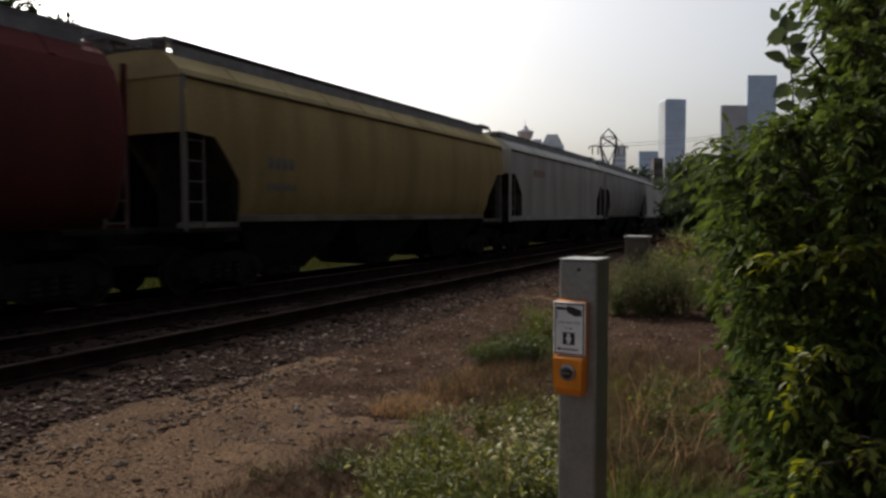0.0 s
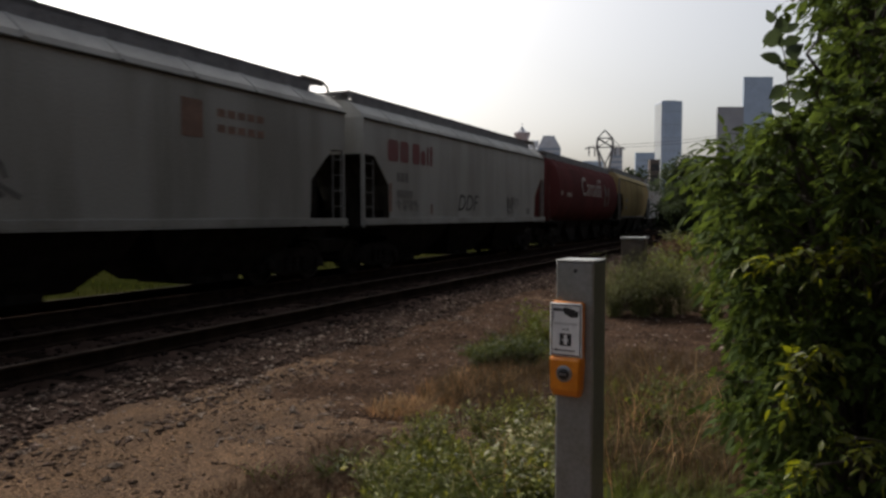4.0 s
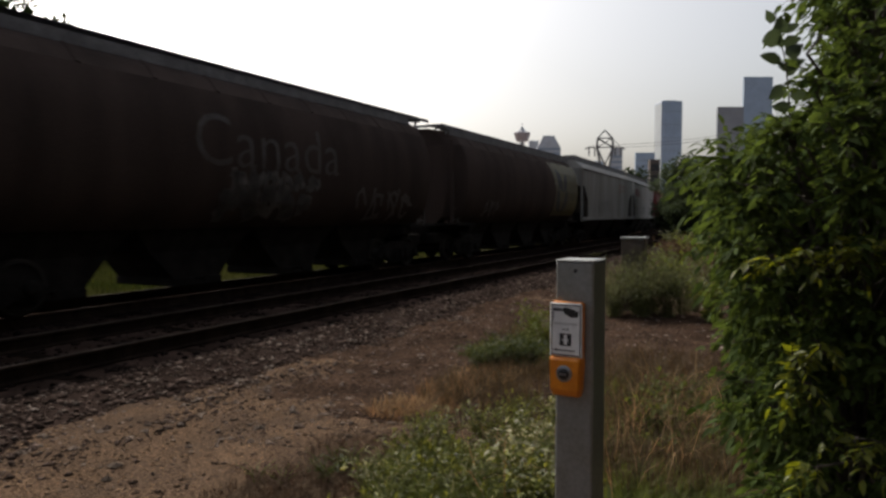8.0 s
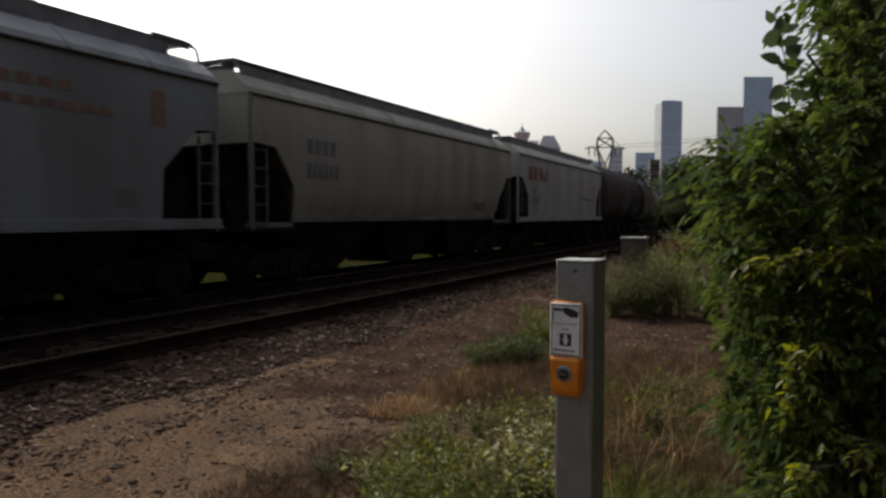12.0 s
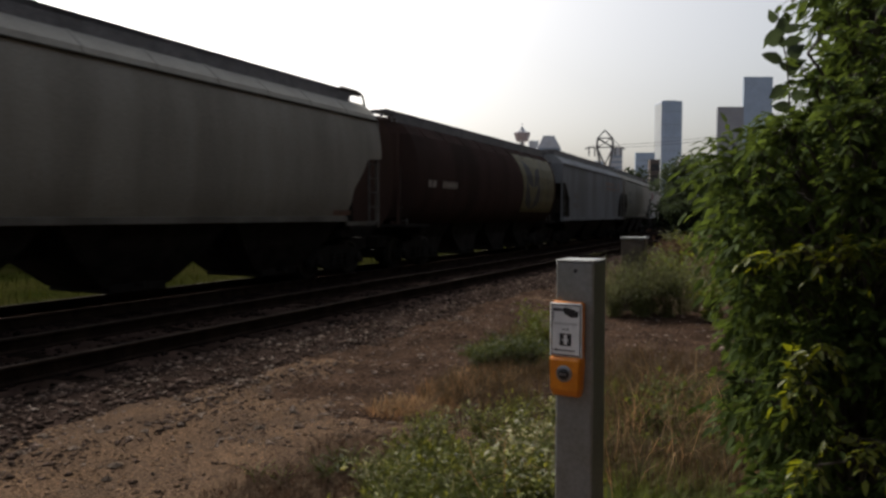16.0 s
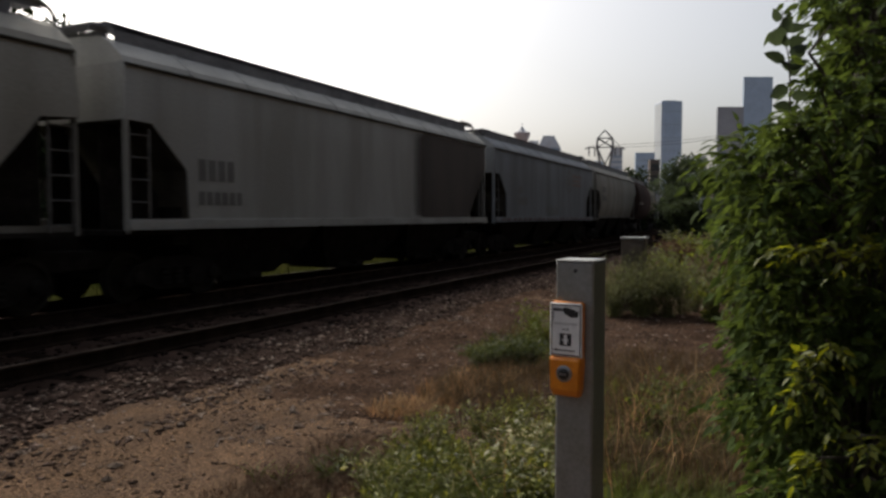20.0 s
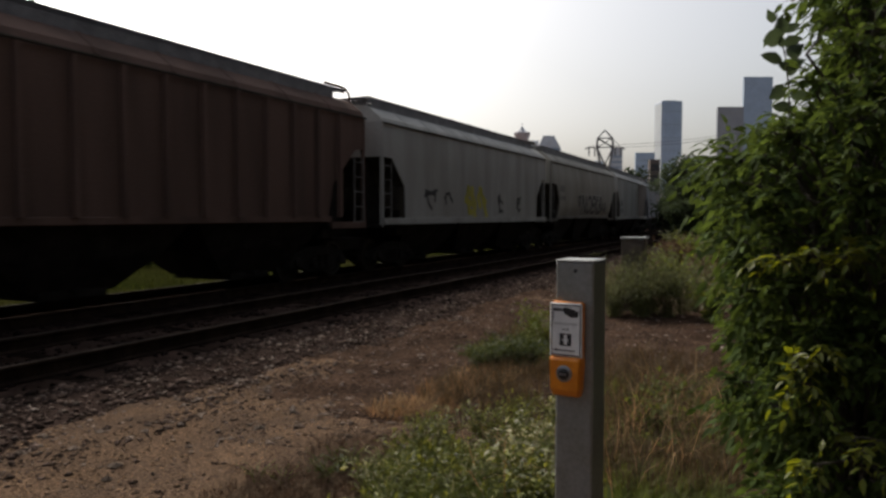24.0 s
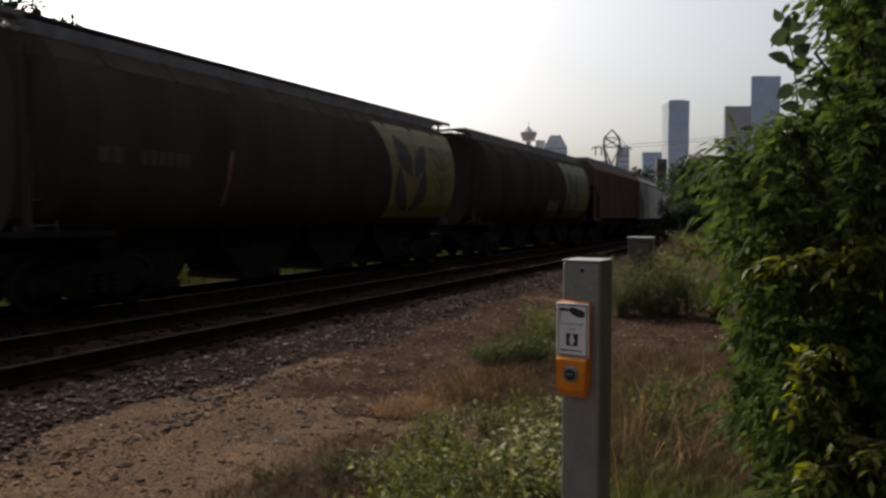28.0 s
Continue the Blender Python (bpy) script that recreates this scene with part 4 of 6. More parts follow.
small_marks(c, "flat", [(3.0, 5.6, 3.45, 3.6, 8), (3.0, 6.3, 3.15, 3.28, 10), (7.0, 7.4, 3.1, 3.7, 1)], "mark_orange")
small_marks(c, "flat", [(6.2, 6.8, 1.68, 2.0, 1), (-5.0, -3.8, 2.4, 2.7, 3), (-5.0, -3.7, 1.95, 2.2, 6)], "mark_grey")
c = add_car(-121.73, -138.3, -0.05, "tank", DARKRED, DARKRED, LC + " with rust streaks and leaf panel")
wheat(c, "tank", 2.4, 6.6, 1.7, 3.95, "mark_faded", "mark_dark")
small_marks(c, "tank", [(-6.1, -5.5, 2.42, 2.63, 2), (-5.1, -4.0, 2.42, 2.63, 6)], "mark_white")
c = add_car(-138.39, -153.9, 0.35, "curved", GREY, GREY, LG)
small_marks(c, "curved", [(-6.2, -4.9, 2.95, 3.28, 4), (-6.2, -4.6, 2.42, 2.75, 6)])
small_marks(c, "curved", [(4.9, 5.9, 1.56, 1.68, 1)], "mark_orange", "placard")
c = add_car(-153.9, -169.89, -0.05, "flat", BLUE, BLUE, "blue-grey hopper freight car with round emblem")
ring = [(2.75 + 0.55 * math.cos(k * math.pi / 12), 3.25 + 0.5 * math.sin(k * math.pi / 12)) for k in range(25)]
mark("round_emblem", polys(strokes([ring], 0.10) + bars(2.5, 3.0, 3.05, 3.45, 1, 0)), "mark_grey", c, "flat", "faint dark ring emblem")
small_marks(c, "flat", [(3.4, 5.2, 3.5, 3.62, 7), (3.4, 5.0, 3.28, 3.4, 6), (3.4, 5.1, 3.06, 3.18, 6)], "mark_orange")
small_marks(c, "flat", [(-4.9, -4.3, 2.45, 2.75, 3), (-4.9, -3.7, 2.0, 2.3, 5)], "mark_grey")
mark("graffiti", polys(scrawl(12, -1.2, 0.9, 1.55, 1.95, 4, 0.06)), "mark_grey", c, "flat", "dark sprayed graffiti")
for k in range(22):
    u = -6.95 + 0.64 * k
    part("reflector", Geo().box(u, u + 0.28, -1.60, -1.575, 1.37, 1.43), "reflector_red", c, "red strip reflector")
c = add_car(-169.89, -186.17, -0.53, "flat", WHITE, WHITE, "white covered hopper freight car with a brown-stained end")
mark("stain", polys([[(3.5, 1.46), (6.7, 1.46), (6.75, 2.37), (7.55, 3.13), (8.2, 3.17), (8.2, 4.0), (3.5, 4.0)]]), "patch_brown", c, "flat", "dark brown repainted end of the side", 0.006)
fade = random.Random(9)
slivers = []
for k in range(34):                          # the overspray thins out into the white
    u = 3.5 - 0.75 * (k / 34) ** 1.6
    slivers += bars(u, u + 0.05 * (1 - k / 40), 1.46 + 0.25 * fade.random() * k / 34, 4.0 - 0.3 * fade.random() * k / 34, 1, 0.3)
mark("overspray", polys(slivers), "patch_brown", c, "flat", "thin brown overspray", 0.006)
small_marks(c, "flat", [(-5.6, -4.6, 2.2, 2.6, 4), (-5.6, -4.4, 1.75, 2.0, 6)])
c = add_car(-186.17, -201.6, -0.15, "curved", GREY, GREY, "weathered grey covered hopper freight car with large graffiti")
mark("graffiti_outline", lettering("NOEK8", -1.6, 3.45, 1.52, 2.76, 0.0, 0.09), "mark_pale", c, "curved", "pale sprayed outline", 0.006)
mark("graffiti", lettering("NOEK8", -1.5, 3.35, 1.58, 2.70, 0.0, 0.035), "mark_tag", c, "curved", "large black sprayed graffiti letters", 0.012)
mark("graffiti", polys(scrawl(13, 3.4, 5.0, 1.65, 2.3, 2, 0.08)), "mark_dark", c, "curved", "black sprayed scribble")
mark("graffiti", polys(scrawl(14, -2.3, -1.5, 2.0, 2.6, 1, 0.14)), "mark_dark", c, "curved", "black sprayed flourish")
small_marks(c, "curved", [(-6.0, -5.0, 2.7, 3.0, 4), (-6.0, -4.8, 2.3, 2.5, 6)])
c = add_car(-201.6, -216.76, 0.9, "flat", WHITE, WHITE, "white covered hopper freight car with yellow graffiti")
mark("graffiti", polys(scrawl(15, -2.6, -0.5, 1.55, 2.5, 2, 0.22)), "tag_yellow", c, "flat", "yellow sprayed graffiti letters")
for k, (a, b) in enumerate(((-5.6, -4.6), (-4.2, -3.4), (0.3, 1.1), (2.4, 3.0))):
    mark("graffiti", polys(scrawl(16 + k, a, b, 1.65, 2.35, 1, 0.10)), "mark_dark", c, "flat", "black sprayed letter")
add_car(-216.76, -233.32, -0.42, "ribbed", BROWN, BROWN, "brown rib-sided covered hopper freight car")
c = add_car(-232.82, -249.8, -0.44, "tank", OLIVE, OLIVE, "dark olive-brown cylindrical hopper freight car with leaf panel")
wheat(c, "tank", 3.0, 7.0, 1.4, 3.95, "mark_olive", "mark_dark")
mark("graffiti", polys(scrawl(21, 0.5, 2.1, 1.4, 2.2, 3, 0.16)), "mark_chalk", c, "tank", "white sprayed graffiti")
c = add_car(-249.9, -266.03, -0.3, "tank", RUST, RUST, "dark brown cylindrical hopper freight car with bright yellow leaf panel")
wheat(c, "tank", 3.2, 7.1, 1.5, 3.95, "mark_yellow", "mark_dark")
small_marks(c, "tank", [(-5.8, -5.3, 2.4, 2.65, 2), (-5.0, -3.9, 2.4, 2.65, 6)], "mark_dim")
mark("rust_streak", polys(strokes([[(-2.9, 2.75), (-2.95, 2.2), (-3.0, 1.75)]], 0.09)), "mark_orange", c, "tank", "pale rust streak")
add_car(-266.03, -282.33, 0, "tank", RUST, RUST, LC)
add_car(-282.33, -298.63, 0, "flat", PALE, PALE, LW)

# ---- crossing posts ----


def crossing_post(x, y, top, turn, sign):
    p = new("push_button_post")
    p.matrix_basis = pose(x, y, 0, 0, 0, turn)
    w = 0.0675
    tagged(p, "grey galvanised square post with orange push-button box and white sign" if sign else "grey galvanised square post standing in weeds", "post",
           "" if sign else "")
    part("shaft", Geo().box(-w, w, -w, w, -0.25, top - 0.006, 0.006), "galvanised", p)
    part("cap", Geo().box(-w - 0.002, w + 0.002, -w - 0.002, w + 0.002, top - 0.006, top, 0.002), "galvanised", p, "flat metal cap")
    part("bolt", Geo().disc((0.004, -w - 0.004, top - 0.037), (0, 1, 0), [(0, 0.004), (0.002, 0.007), (0.006, 0.007)], 10), "sign_black", p, "dark bolt head")
    if sign:
        bx = -0.016
        hous = [[(bx - a, -w - d, z), (bx + a, -w - d, z), (bx + a + 0.004, -w - d + 0.01, z), (bx + a + 0.004, -w, z), (bx - a - 0.004, -w, z), (bx - a - 0.004, -w - d + 0.01, z)]
                for z, a, d in ((1.080, 0.040, 0.030), (1.086, 0.043, 0.040), (1.108, 0.048, 0.052), (1.208, 0.052, 0.052), (1.2155, 0.050, 0.046))]
        box = part("button_box", Geo().loft(hous), "orange_plastic", p, "orange plastic push-button housing")
        part("back_plate", Geo().box(bx - 0.056, bx + 0.056, -w - 0.027, -w, 1.216, 1.406, 0.006), "orange_plastic", p, "orange plastic sign backing")
        part("bezel", Geo().disc((bx + 0.002, -w - 0.060, 1.163), (0, 1, 0), [(0, 0.022), (0.002, 0.028), (0.009, 0.029)], 20), "button_metal", box, "metal button ring")
        part("button", Geo().disc((bx + 0.002, -w - 0.064, 1.163), (0, 1, 0), [(0, 0.012), (0.003, 0.019), (0.005, 0.020)], 18), "sign_black", box, "dark round push button")
        part("arrow", Geo().box(bx - 0.012, bx + 0.014, -w - 0.0665, -w - 0.0635, 1.160, 1.166), "button_metal", box)
        f = -w - 0.036
        sg = part("sign_plate", Geo().box(bx - 0.0625, bx + 0.0625, f, -w - 0.028, 1.222, 1.414, 0.003), "sign_white", p, "white pedestrian crossing sign with black border")
        e = f - 0.0008
        x0, x1, z0, z1 = bx - 0.0625, bx + 0.0625, 1.222, 1.414
        g = Geo()
        b, k = 0.005, 0.004
        for a in ((x0 + b, x1 - b, z0 + b, z0 + b + k), (x0 + b, x1 - b, z1 - b - k, z1 - b), (x0 + b, x0 + b + k, z0 + b, z1 - b), (x1 - b - k, x1 - b, z0 + b, z1 - b)):
            g.box(a[0], a[1], e, f + 0.001, a[2], a[3])
        part("border", g, "sign_black", sg, "black border line")
        # pointing shape at the top
        g = Geo()
        pts = [(-0.048, 1.391), (-0.044, 1.397), (-0.012, 1.393), (-0.006, 1.400), (0.010, 1.398), (0.048, 1.386), (0.048, 1.366), (0.020, 1.364), (0.004, 1.372), (-0.008, 1.378), (-0.010, 1.386), (-0.044, 1.384)]
        g.loft([[(bx + a, f + 0.001, z) for a, z in pts], [(bx + a, e, z) for a, z in pts]])
        g.box(bx - 0.050, bx - 0.047, e, f + 0.001, 1.352, 1.396)
        part("pointer", g, "sign_black", sg, "black pointing symbol")
        for txt, za, zb, hw in (("PUSH BUTTON", 1.336, 1.345, 0.044), ("FOR", 1.315, 1.325, 0.014)):
            bm = lettering(txt, bx - hw, bx + hw, za, zb)
            for v in bm.verts:
                v.co = Vector((v.co.x, e, v.co.y))
            me = bpy.data.meshes.new("sign_text")
            bm.to_mesh(me)
            bm.free()
            me.materials.append(None)
            put("sign_text", me, MAT["sign_black"], sg, "small black words")
        part("symbol", Geo().box(bx - 0.024, bx + 0.022, e, f + 0.001, 1.262, 1.306), "sign_black", sg, "black square symbol")
        part("symbol_mark", Geo().box(bx - 0.007, bx + 0.005, e - 0.0008, e + 0.0002, 1.266, 1.302).box(bx - 0.012, bx + 0.010, e - 0.0008, e + 0.0002, 1.278, 1.287), "sign_white", sg, "pale mark in the square")
        part("sign_arrow", Geo().box(bx - 0.036, bx + 0.036, e, f + 0.001, 1.243, 1.2475).add(
            [(bx - 0.049, e, 1.245), (bx - 0.034, e, 1.239), (bx - 0.034, e, 1.252)], [(0, 1, 2)]), "sign_black", sg, "black arrow")
        for ob in [sg] + list(sg.children):                  # the plate is a little smaller than drawn above
            ob.data.transform(Matrix.Translation((bx, 0, 1.217)) @ Matrix.Diagonal((0.92, 1, 0.963, 1)) @ Matrix.Translation((-bx, 0, -1.222)))
    return p


post_near = crossing_post(0.486, 2.475, 1.548, -31, True)

# grey trackside cabinet half hidden by weeds
cab = new("signal_cabinet")
cab.matrix_basis = pose(3.42, 12.6, 0, 0, 0, -26)
tagged(cab, "small grey metal trackside cabinet behind the weeds", "cabinet")
part("body", Geo().box(-0.2, 0.2, -0.16, 0.16, -0.2, 1.28, 0.01), "cabinet_paint", cab)
part("lid", Geo().box(-0.22, 0.22, -0.18, 0.18, 1.28, 1.32, 0.008), "galvanised", cab, "pale flat lid")
part("door", Geo().box(-0.17, 0.17, -0.172, -0.158, 0.2, 1.2, 0.004), "cabinet_paint", cab)

# a plain unseen wall, added behind the viewer to cut sky light on the train
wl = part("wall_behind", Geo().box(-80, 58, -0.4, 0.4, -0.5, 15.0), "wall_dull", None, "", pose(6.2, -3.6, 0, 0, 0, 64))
tagged(wl, "plain dark unseen wall added to block sky light", "wall", kind="structure")

# ---- leaves and plants ----


def leaf_cloud(r, centres, per, size, spread, droop=0.35, shape="leaf"):
    """Leaves round the given points; each is a folded blade of four faces. Returns vertices and faces."""
    V, Fc = [], []
    base = np.array([(0, 0, 0), (0.30, 0.45, 0.06), (0, 0.5, -0.03), (-0.30, 0.45, 0.06), (0.16, 0.85, 0.02), (-0.16, 0.85, 0.02), (0, 1.12, -0.06)])
    if shape == "round":
        base = np.array([(0, 0, 0), (0.44, 0.30, 0.05), (0, 0.5, -0.04), (-0.44, 0.30, 0.05), (0.32, 0.80, 0.03), (-0.32, 0.80, 0.03), (0, 1.05, -0.05)])
    if shape == "narrow":
        base = np.array([(0, 0, 0), (0.13, 0.4, 0.03), (0, 0.5, -0.02), (-0.13, 0.4, 0.03), (0.09, 0.8, 0.02), (-0.09, 0.8, 0.02), (0, 1.1, -0.04)])
    f = np.array([(0, 1, 2), (0, 2, 3), (1, 4, 2), (3, 2, 5), (2, 4, 6), (2, 6, 5)])
    n = len(centres) * per
    c = np.repeat(np.asarray(centres, float), per, axis=0)
    off = r.normal(0, 1, (n, 3))
    off /= np.maximum(np.linalg.norm(off, axis=1, keepdims=True), 1e-6)
    off *= (r.uniform(0, 1, (n, 1)) ** 0.4)
    c = c + off * np.asarray(spread)
    d = off * np.array((1, 1, 0.4)) + r.normal(0, 0.5, (n, 3)) - np.array((0, 0, droop))
    d /= np.maximum(np.linalg.norm(d, axis=1, keepdims=True), 1e-6)
    up = np.array((0, 0, 1.0)) + r.normal(0, 0.45, (n, 3))
    side = np.cross(d, up)
    side /= np.maximum(np.linalg.norm(side, axis=1, keepdims=True), 1e-6)
    nn = np.cross(side, d)
    sz = size * r.uniform(0.55, 1.3, (n, 1, 1))
    v = (side[:, None, :] * base[None, :, 0:1] + d[:, None, :] * base[None, :, 1:2] + nn[:, None, :] * base[None, :, 2:3]) * sz + c[:, None, :]
    faces = f[None] + (np.arange(n) * 7)[:, None, None]
    return v.reshape(-1, 3), faces.reshape(-1, 3)


def cloud_part(name, vf, mat, parent, label=""):
    return put(name, arrays_mesh(name, vf[0], vf[1], True), MAT[mat], parent, label)


def blades(r, pts, h, w, lean, per=1):
    """Thin bent grass blades from the given feet."""
    n = len(pts)
    pts = np.asarray(pts, float)
    a = r.uniform(0, 6.28, n)
    ln = lean * r.uniform(0.3, 1.4, n)
    hh = h * r.uniform(0.45, 1.25, n)
    dx, dy = np.cos(a), np.sin(a)
    sx, sy = -dy * w, dx * w
    V = np.zeros((n, 5, 3))
    for k, (t, ww) in enumerate(((0, 1), (0, -1), (0.55, 0.8), (0.55, -0.8), (1, 0))):
        out = ln * hh * t * t
        V[:, k, 0] = pts[:, 0] + dx * out + sx * ww
        V[:, k, 1] = pts[:, 1] + dy * out + sy * ww
        V[:, k, 2] = pts[:, 2] + hh * (t - 0.25 * ln * t * t)
    f = np.array([(0, 1, 3), (0, 3, 2), (2, 3, 4)])
    return V.reshape(-1, 3), (f[None] + (np.arange(n) * 5)[:, None, None]).reshape(-1, 3)


# the shrub-like tree beside the path: how far its crown reaches out at each level
REACH_Z = [0.40, 0.60, 0.80, 0.92, 1.03, 1.14, 1.28, 1.46, 1.62, 1.80, 1.96, 2.10, 2.24, 2.40, 2.65, 2.9]
REACH_X = [1.30, 1.31, 1.31, 1.28, 1.19, 1.26, 1.34, 1.26, 1.13, 1.09, 1.15, 1.31, 1.49, 1.57, 1.58, 1.61]
SWAYING = []                                # (branch, foot of the branch, size of the sway, phase)
LEAFLET = np.array([(0, 0, 0), (0.21, 0.30, 0.05), (0, 0.48, -0.02), (-0.21, 0.30, 0.05), (0.17, 0.66, 0.03), (-0.17, 0.66, 0.03), (0, 1.08, -0.10)])
LEAFLET_F = np.array([(0, 1, 2), (0, 2, 3), (1, 4, 2), (3, 2, 5), (2, 4, 6), (2, 6, 5)])


def sprays(r, feet, ways, length, leaf, pairs=4):
    """Arching leaf stalks with leaflets set in pairs and one at the tip; returns stalk lines, vertices and faces."""
    V, Fc, stalks, k = [], [], [], 0
    for f, w in zip(feet, ways):
        f, w = np.asarray(f, float), np.asarray(w, float)
        w = w / np.linalg.norm(w)
        side = np.cross(w, (0, 0, 1.0))
        side /= max(np.linalg.norm(side), 1e-6)
        ln = length * r.uniform(0.7, 1.25)
        sag = r.uniform(0.15, 0.55)
        roll = r.normal(0, 0.5)
        at = lambda t: f + w * ln * t - np.array((0, 0, sag * ln * t * t))
        stalks.append([tuple(at(t)) for t in (0, 0.5, 1.0)])
        for i in range(pairs + 1):
            t = 0.25 + 0.75 * i / pairs
            along = w - np.array((0, 0, 2 * sag * t))
            along /= np.linalg.norm(along)
            for sgn in ((-1, 1) if i < pairs else (0,)):
                d = along * (0.75 if sgn else 1.0) + side * sgn * 0.8 + np.array((0, 0, sgn * math.sin(roll) * 0.5 - 0.22)) + r.normal(0, 0.16, 3)
                d /= np.linalg.norm(d)
                up = np.array((0, 0, 1.0)) + r.normal(0, 0.42, 3) - w * 0.35
                s_ = np.cross(d, up)
                s_ /= max(np.linalg.norm(s_), 1e-6)
                nn = np.cross(s_, d)
                sz = leaf * r.uniform(0.65, 1.25)
                V.append((s_[None] * LEAFLET[:, 0:1] + d[None] * LEAFLET[:, 1:2] + nn[None] * LEAFLET[:, 2:3]) * sz + at(t))
                Fc.append(LEAFLET_F + k)
                k += 7
    return stalks, np.concatenate(V), np.concatenate(Fc)


def crown_clumps(r):
    """Clumps (x, y, z, radius, stalks, kind) from the outer edge inwards, in four layers of depth; kind 1 is painted
    sunlit, 2 deep inside.
    """
    out = []
    for z in np.arange(0.36, 3.1, 0.125):
        xl = float(np.interp(z, REACH_Z, REACH_X)) + r.normal(0, 0.035)
        for i, x in enumerate(np.arange(xl + 0.09, 2.3, 0.17)):
            front = 2.98 - 0.10 * min(i, 3) + r.normal(0, 0.07)
            out.append((x + r.normal(0, 0.03), front, z + r.normal(0, 0.03), 0.10 if i == 0 else 0.14, 10 if i == 0 else 16, 1 if r.random() < 0.06 and z < 1.75 else 0))
        for y, step in ((3.45, 0.26), (3.9, 0.3), (4.4, 0.36), (5.0, 0.42)):
            for x in np.arange(xl * y / 3.1 + 0.24, 3.6, step):
                out.append((x + r.normal(0, 0.05), y + r.normal(0, 0.1), z + r.normal(0, 0.05), 0.22, 13, 2))
    # sprays that look sunlit through their lighter leaf colour
    for x, y, z in ((1.24, 2.66, 1.56), (1.36, 2.64, 1.555), (1.47, 2.62, 1.55), (1.58, 2.6, 1.56), (1.30, 2.62, 1.17), (1.40, 2.6, 1.22), (1.33, 2.6, 1.08), (1.50, 2.5, 0.86), (1.62, 2.5, 0.88), (1.34, 2.5, 0.80)):
        out.append((x, y, z, 0.06, 5, 1))
    return out


def young_tree():
    r = np.random.default_rng(31)
    t = new("young_tree")
    t.matrix_basis = pose(2.0, 3.35, 0)
    tagged(t, "dense leafy green young tree with drooping branches beside the path", "tree")
    base = Vector((2.0, 3.35, 0))
    g = Geo()
    for k in range(4):
        a = k * 1.7
        g.path([(0.08 * math.cos(a), 0.08 * math.sin(a), -0.1), (0.1 * math.cos(a), 0.12 * math.sin(a), 0.7), (0.22 * math.cos(a), 0.25 * math.sin(a), 1.4), (0.3 * math.cos(a), 0.35 * math.sin(a) + 0.25, 2.1)], 0.035, 7, 0.010)
    part("trunk", g, "bark", t, "thin brown stems")
    for i, (x, y, z, rad, n, kind) in enumerate(crown_clumps(r)):
        root = Vector((2.0 + (x - 2.0) * 0.2, 3.35 + (y - 3.35) * 0.2, max(0.1, z - 0.4)))
        br = new("branch")
        br.parent = t
        br.matrix_basis = Matrix.Translation(root - base)
        tip = Vector((x, y, z)) - root
        g = Geo()
        side = Vector((r.normal(0, 0.06), r.normal(0, 0.06), 0.12))
        g.path([(0, 0, 0), tip * 0.5 + side, tip], 0.010, 5, 0.004)
        out = Vector((x - 2.05, (y - 3.5) * 0.9, 0)).normalized()
        feet, ways = [], []
        for k in range(n):
            off = Vector((r.normal(0, 1), r.normal(0, 1), r.normal(0, 0.8))).normalized() * rad * r.uniform(0.1, 0.75)
            w = out * r.uniform(0.3, 1.2) + off.normalized() * 0.8 + Vector((0, 0, r.uniform(-0.1, 0.45)))
            feet.append(tuple(tip + off - w.normalized() * rad * 0.5))
            ways.append(tuple(w))
        stalks, v, f = sprays(r, feet, ways, (0.16, 0.12, 0.24)[kind] if rad > 0.11 else 0.12, (0.054, 0.050, 0.078)[kind] if rad > 0.11 else 0.047, 4 if kind == 0 else 3)
        for st_ in stalks:
            g.path([tuple(tip * 0.85), st_[0]] + st_[1:], 0.003, 3, 0.0012)
        part("twig", g, "bark", br)
        cloud_part("leaves", (v, f), "leaf_sunlit" if kind == 1 else "leaf", br, "yellow-green leaves with sunlight put into the colour" if kind == 1 else "green pointed leaves")
        SWAYING.append((br, root - base, 0.8 + 0.7 * (2.4 - x), 0.6 * i))
    # the tall sprig with broad leaves
    root = Vector((1.556, 3.2, 2.17))
    br = new("branch")
    br.parent = t
    br.matrix_basis = Matrix.Translation(root - base)
    g = Geo().path([(0.01, 0, -0.12), (0, 0, 0), (-0.01, -0.01, 0.1), (-0.03, -0.01, 0.24), (-0.06, 0, 0.36), (-0.07, 0, 0.44)], 0.005, 6, 0.002)
    part("twig", g, "bark", br)
    lg = Geo()
    outline = [(0, 0), (0.26, 0.08), (0.42, 0.30), (0.38, 0.58), (0.2, 0.84), (0, 1.05), (-0.2, 0.84), (-0.38, 0.58), (-0.42, 0.30), (-0.26, 0.08)]
    # place on the stem, way it points, length
    for dx, dz, ang, sz in ((-0.065, 0.40, 150, 0.065), (-0.05, 0.34, 95, 0.075), (-0.055, 0.33, 195, 0.100), (-0.045, 0.36, 35, 0.085), (-0.03, 0.30, 15, 0.075), (-0.04, 0.28, 140, 0.06), (-0.02, 0.20, 20, 0.085),
                            (-0.03, 0.23, 172, 0.105), (-0.02, 0.24, 48, 0.08), (-0.01, 0.16, 30, 0.08), (-0.005, 0.11, 205, 0.10), (0.0, 0.08, -20, 0.08), (-0.005, 0.18, 150, 0.07), (0.005, 0.02, 190, 0.09)):
        a = radians(ang + r.normal(0, 8))
        c_, s_ = math.cos(a), math.sin(a)
        o = Vector((dx, r.normal(0, 0.015), dz))
        fore, thick = r.uniform(0.55, 1.0), r.uniform(-0.5, 0.5)
        vs = []
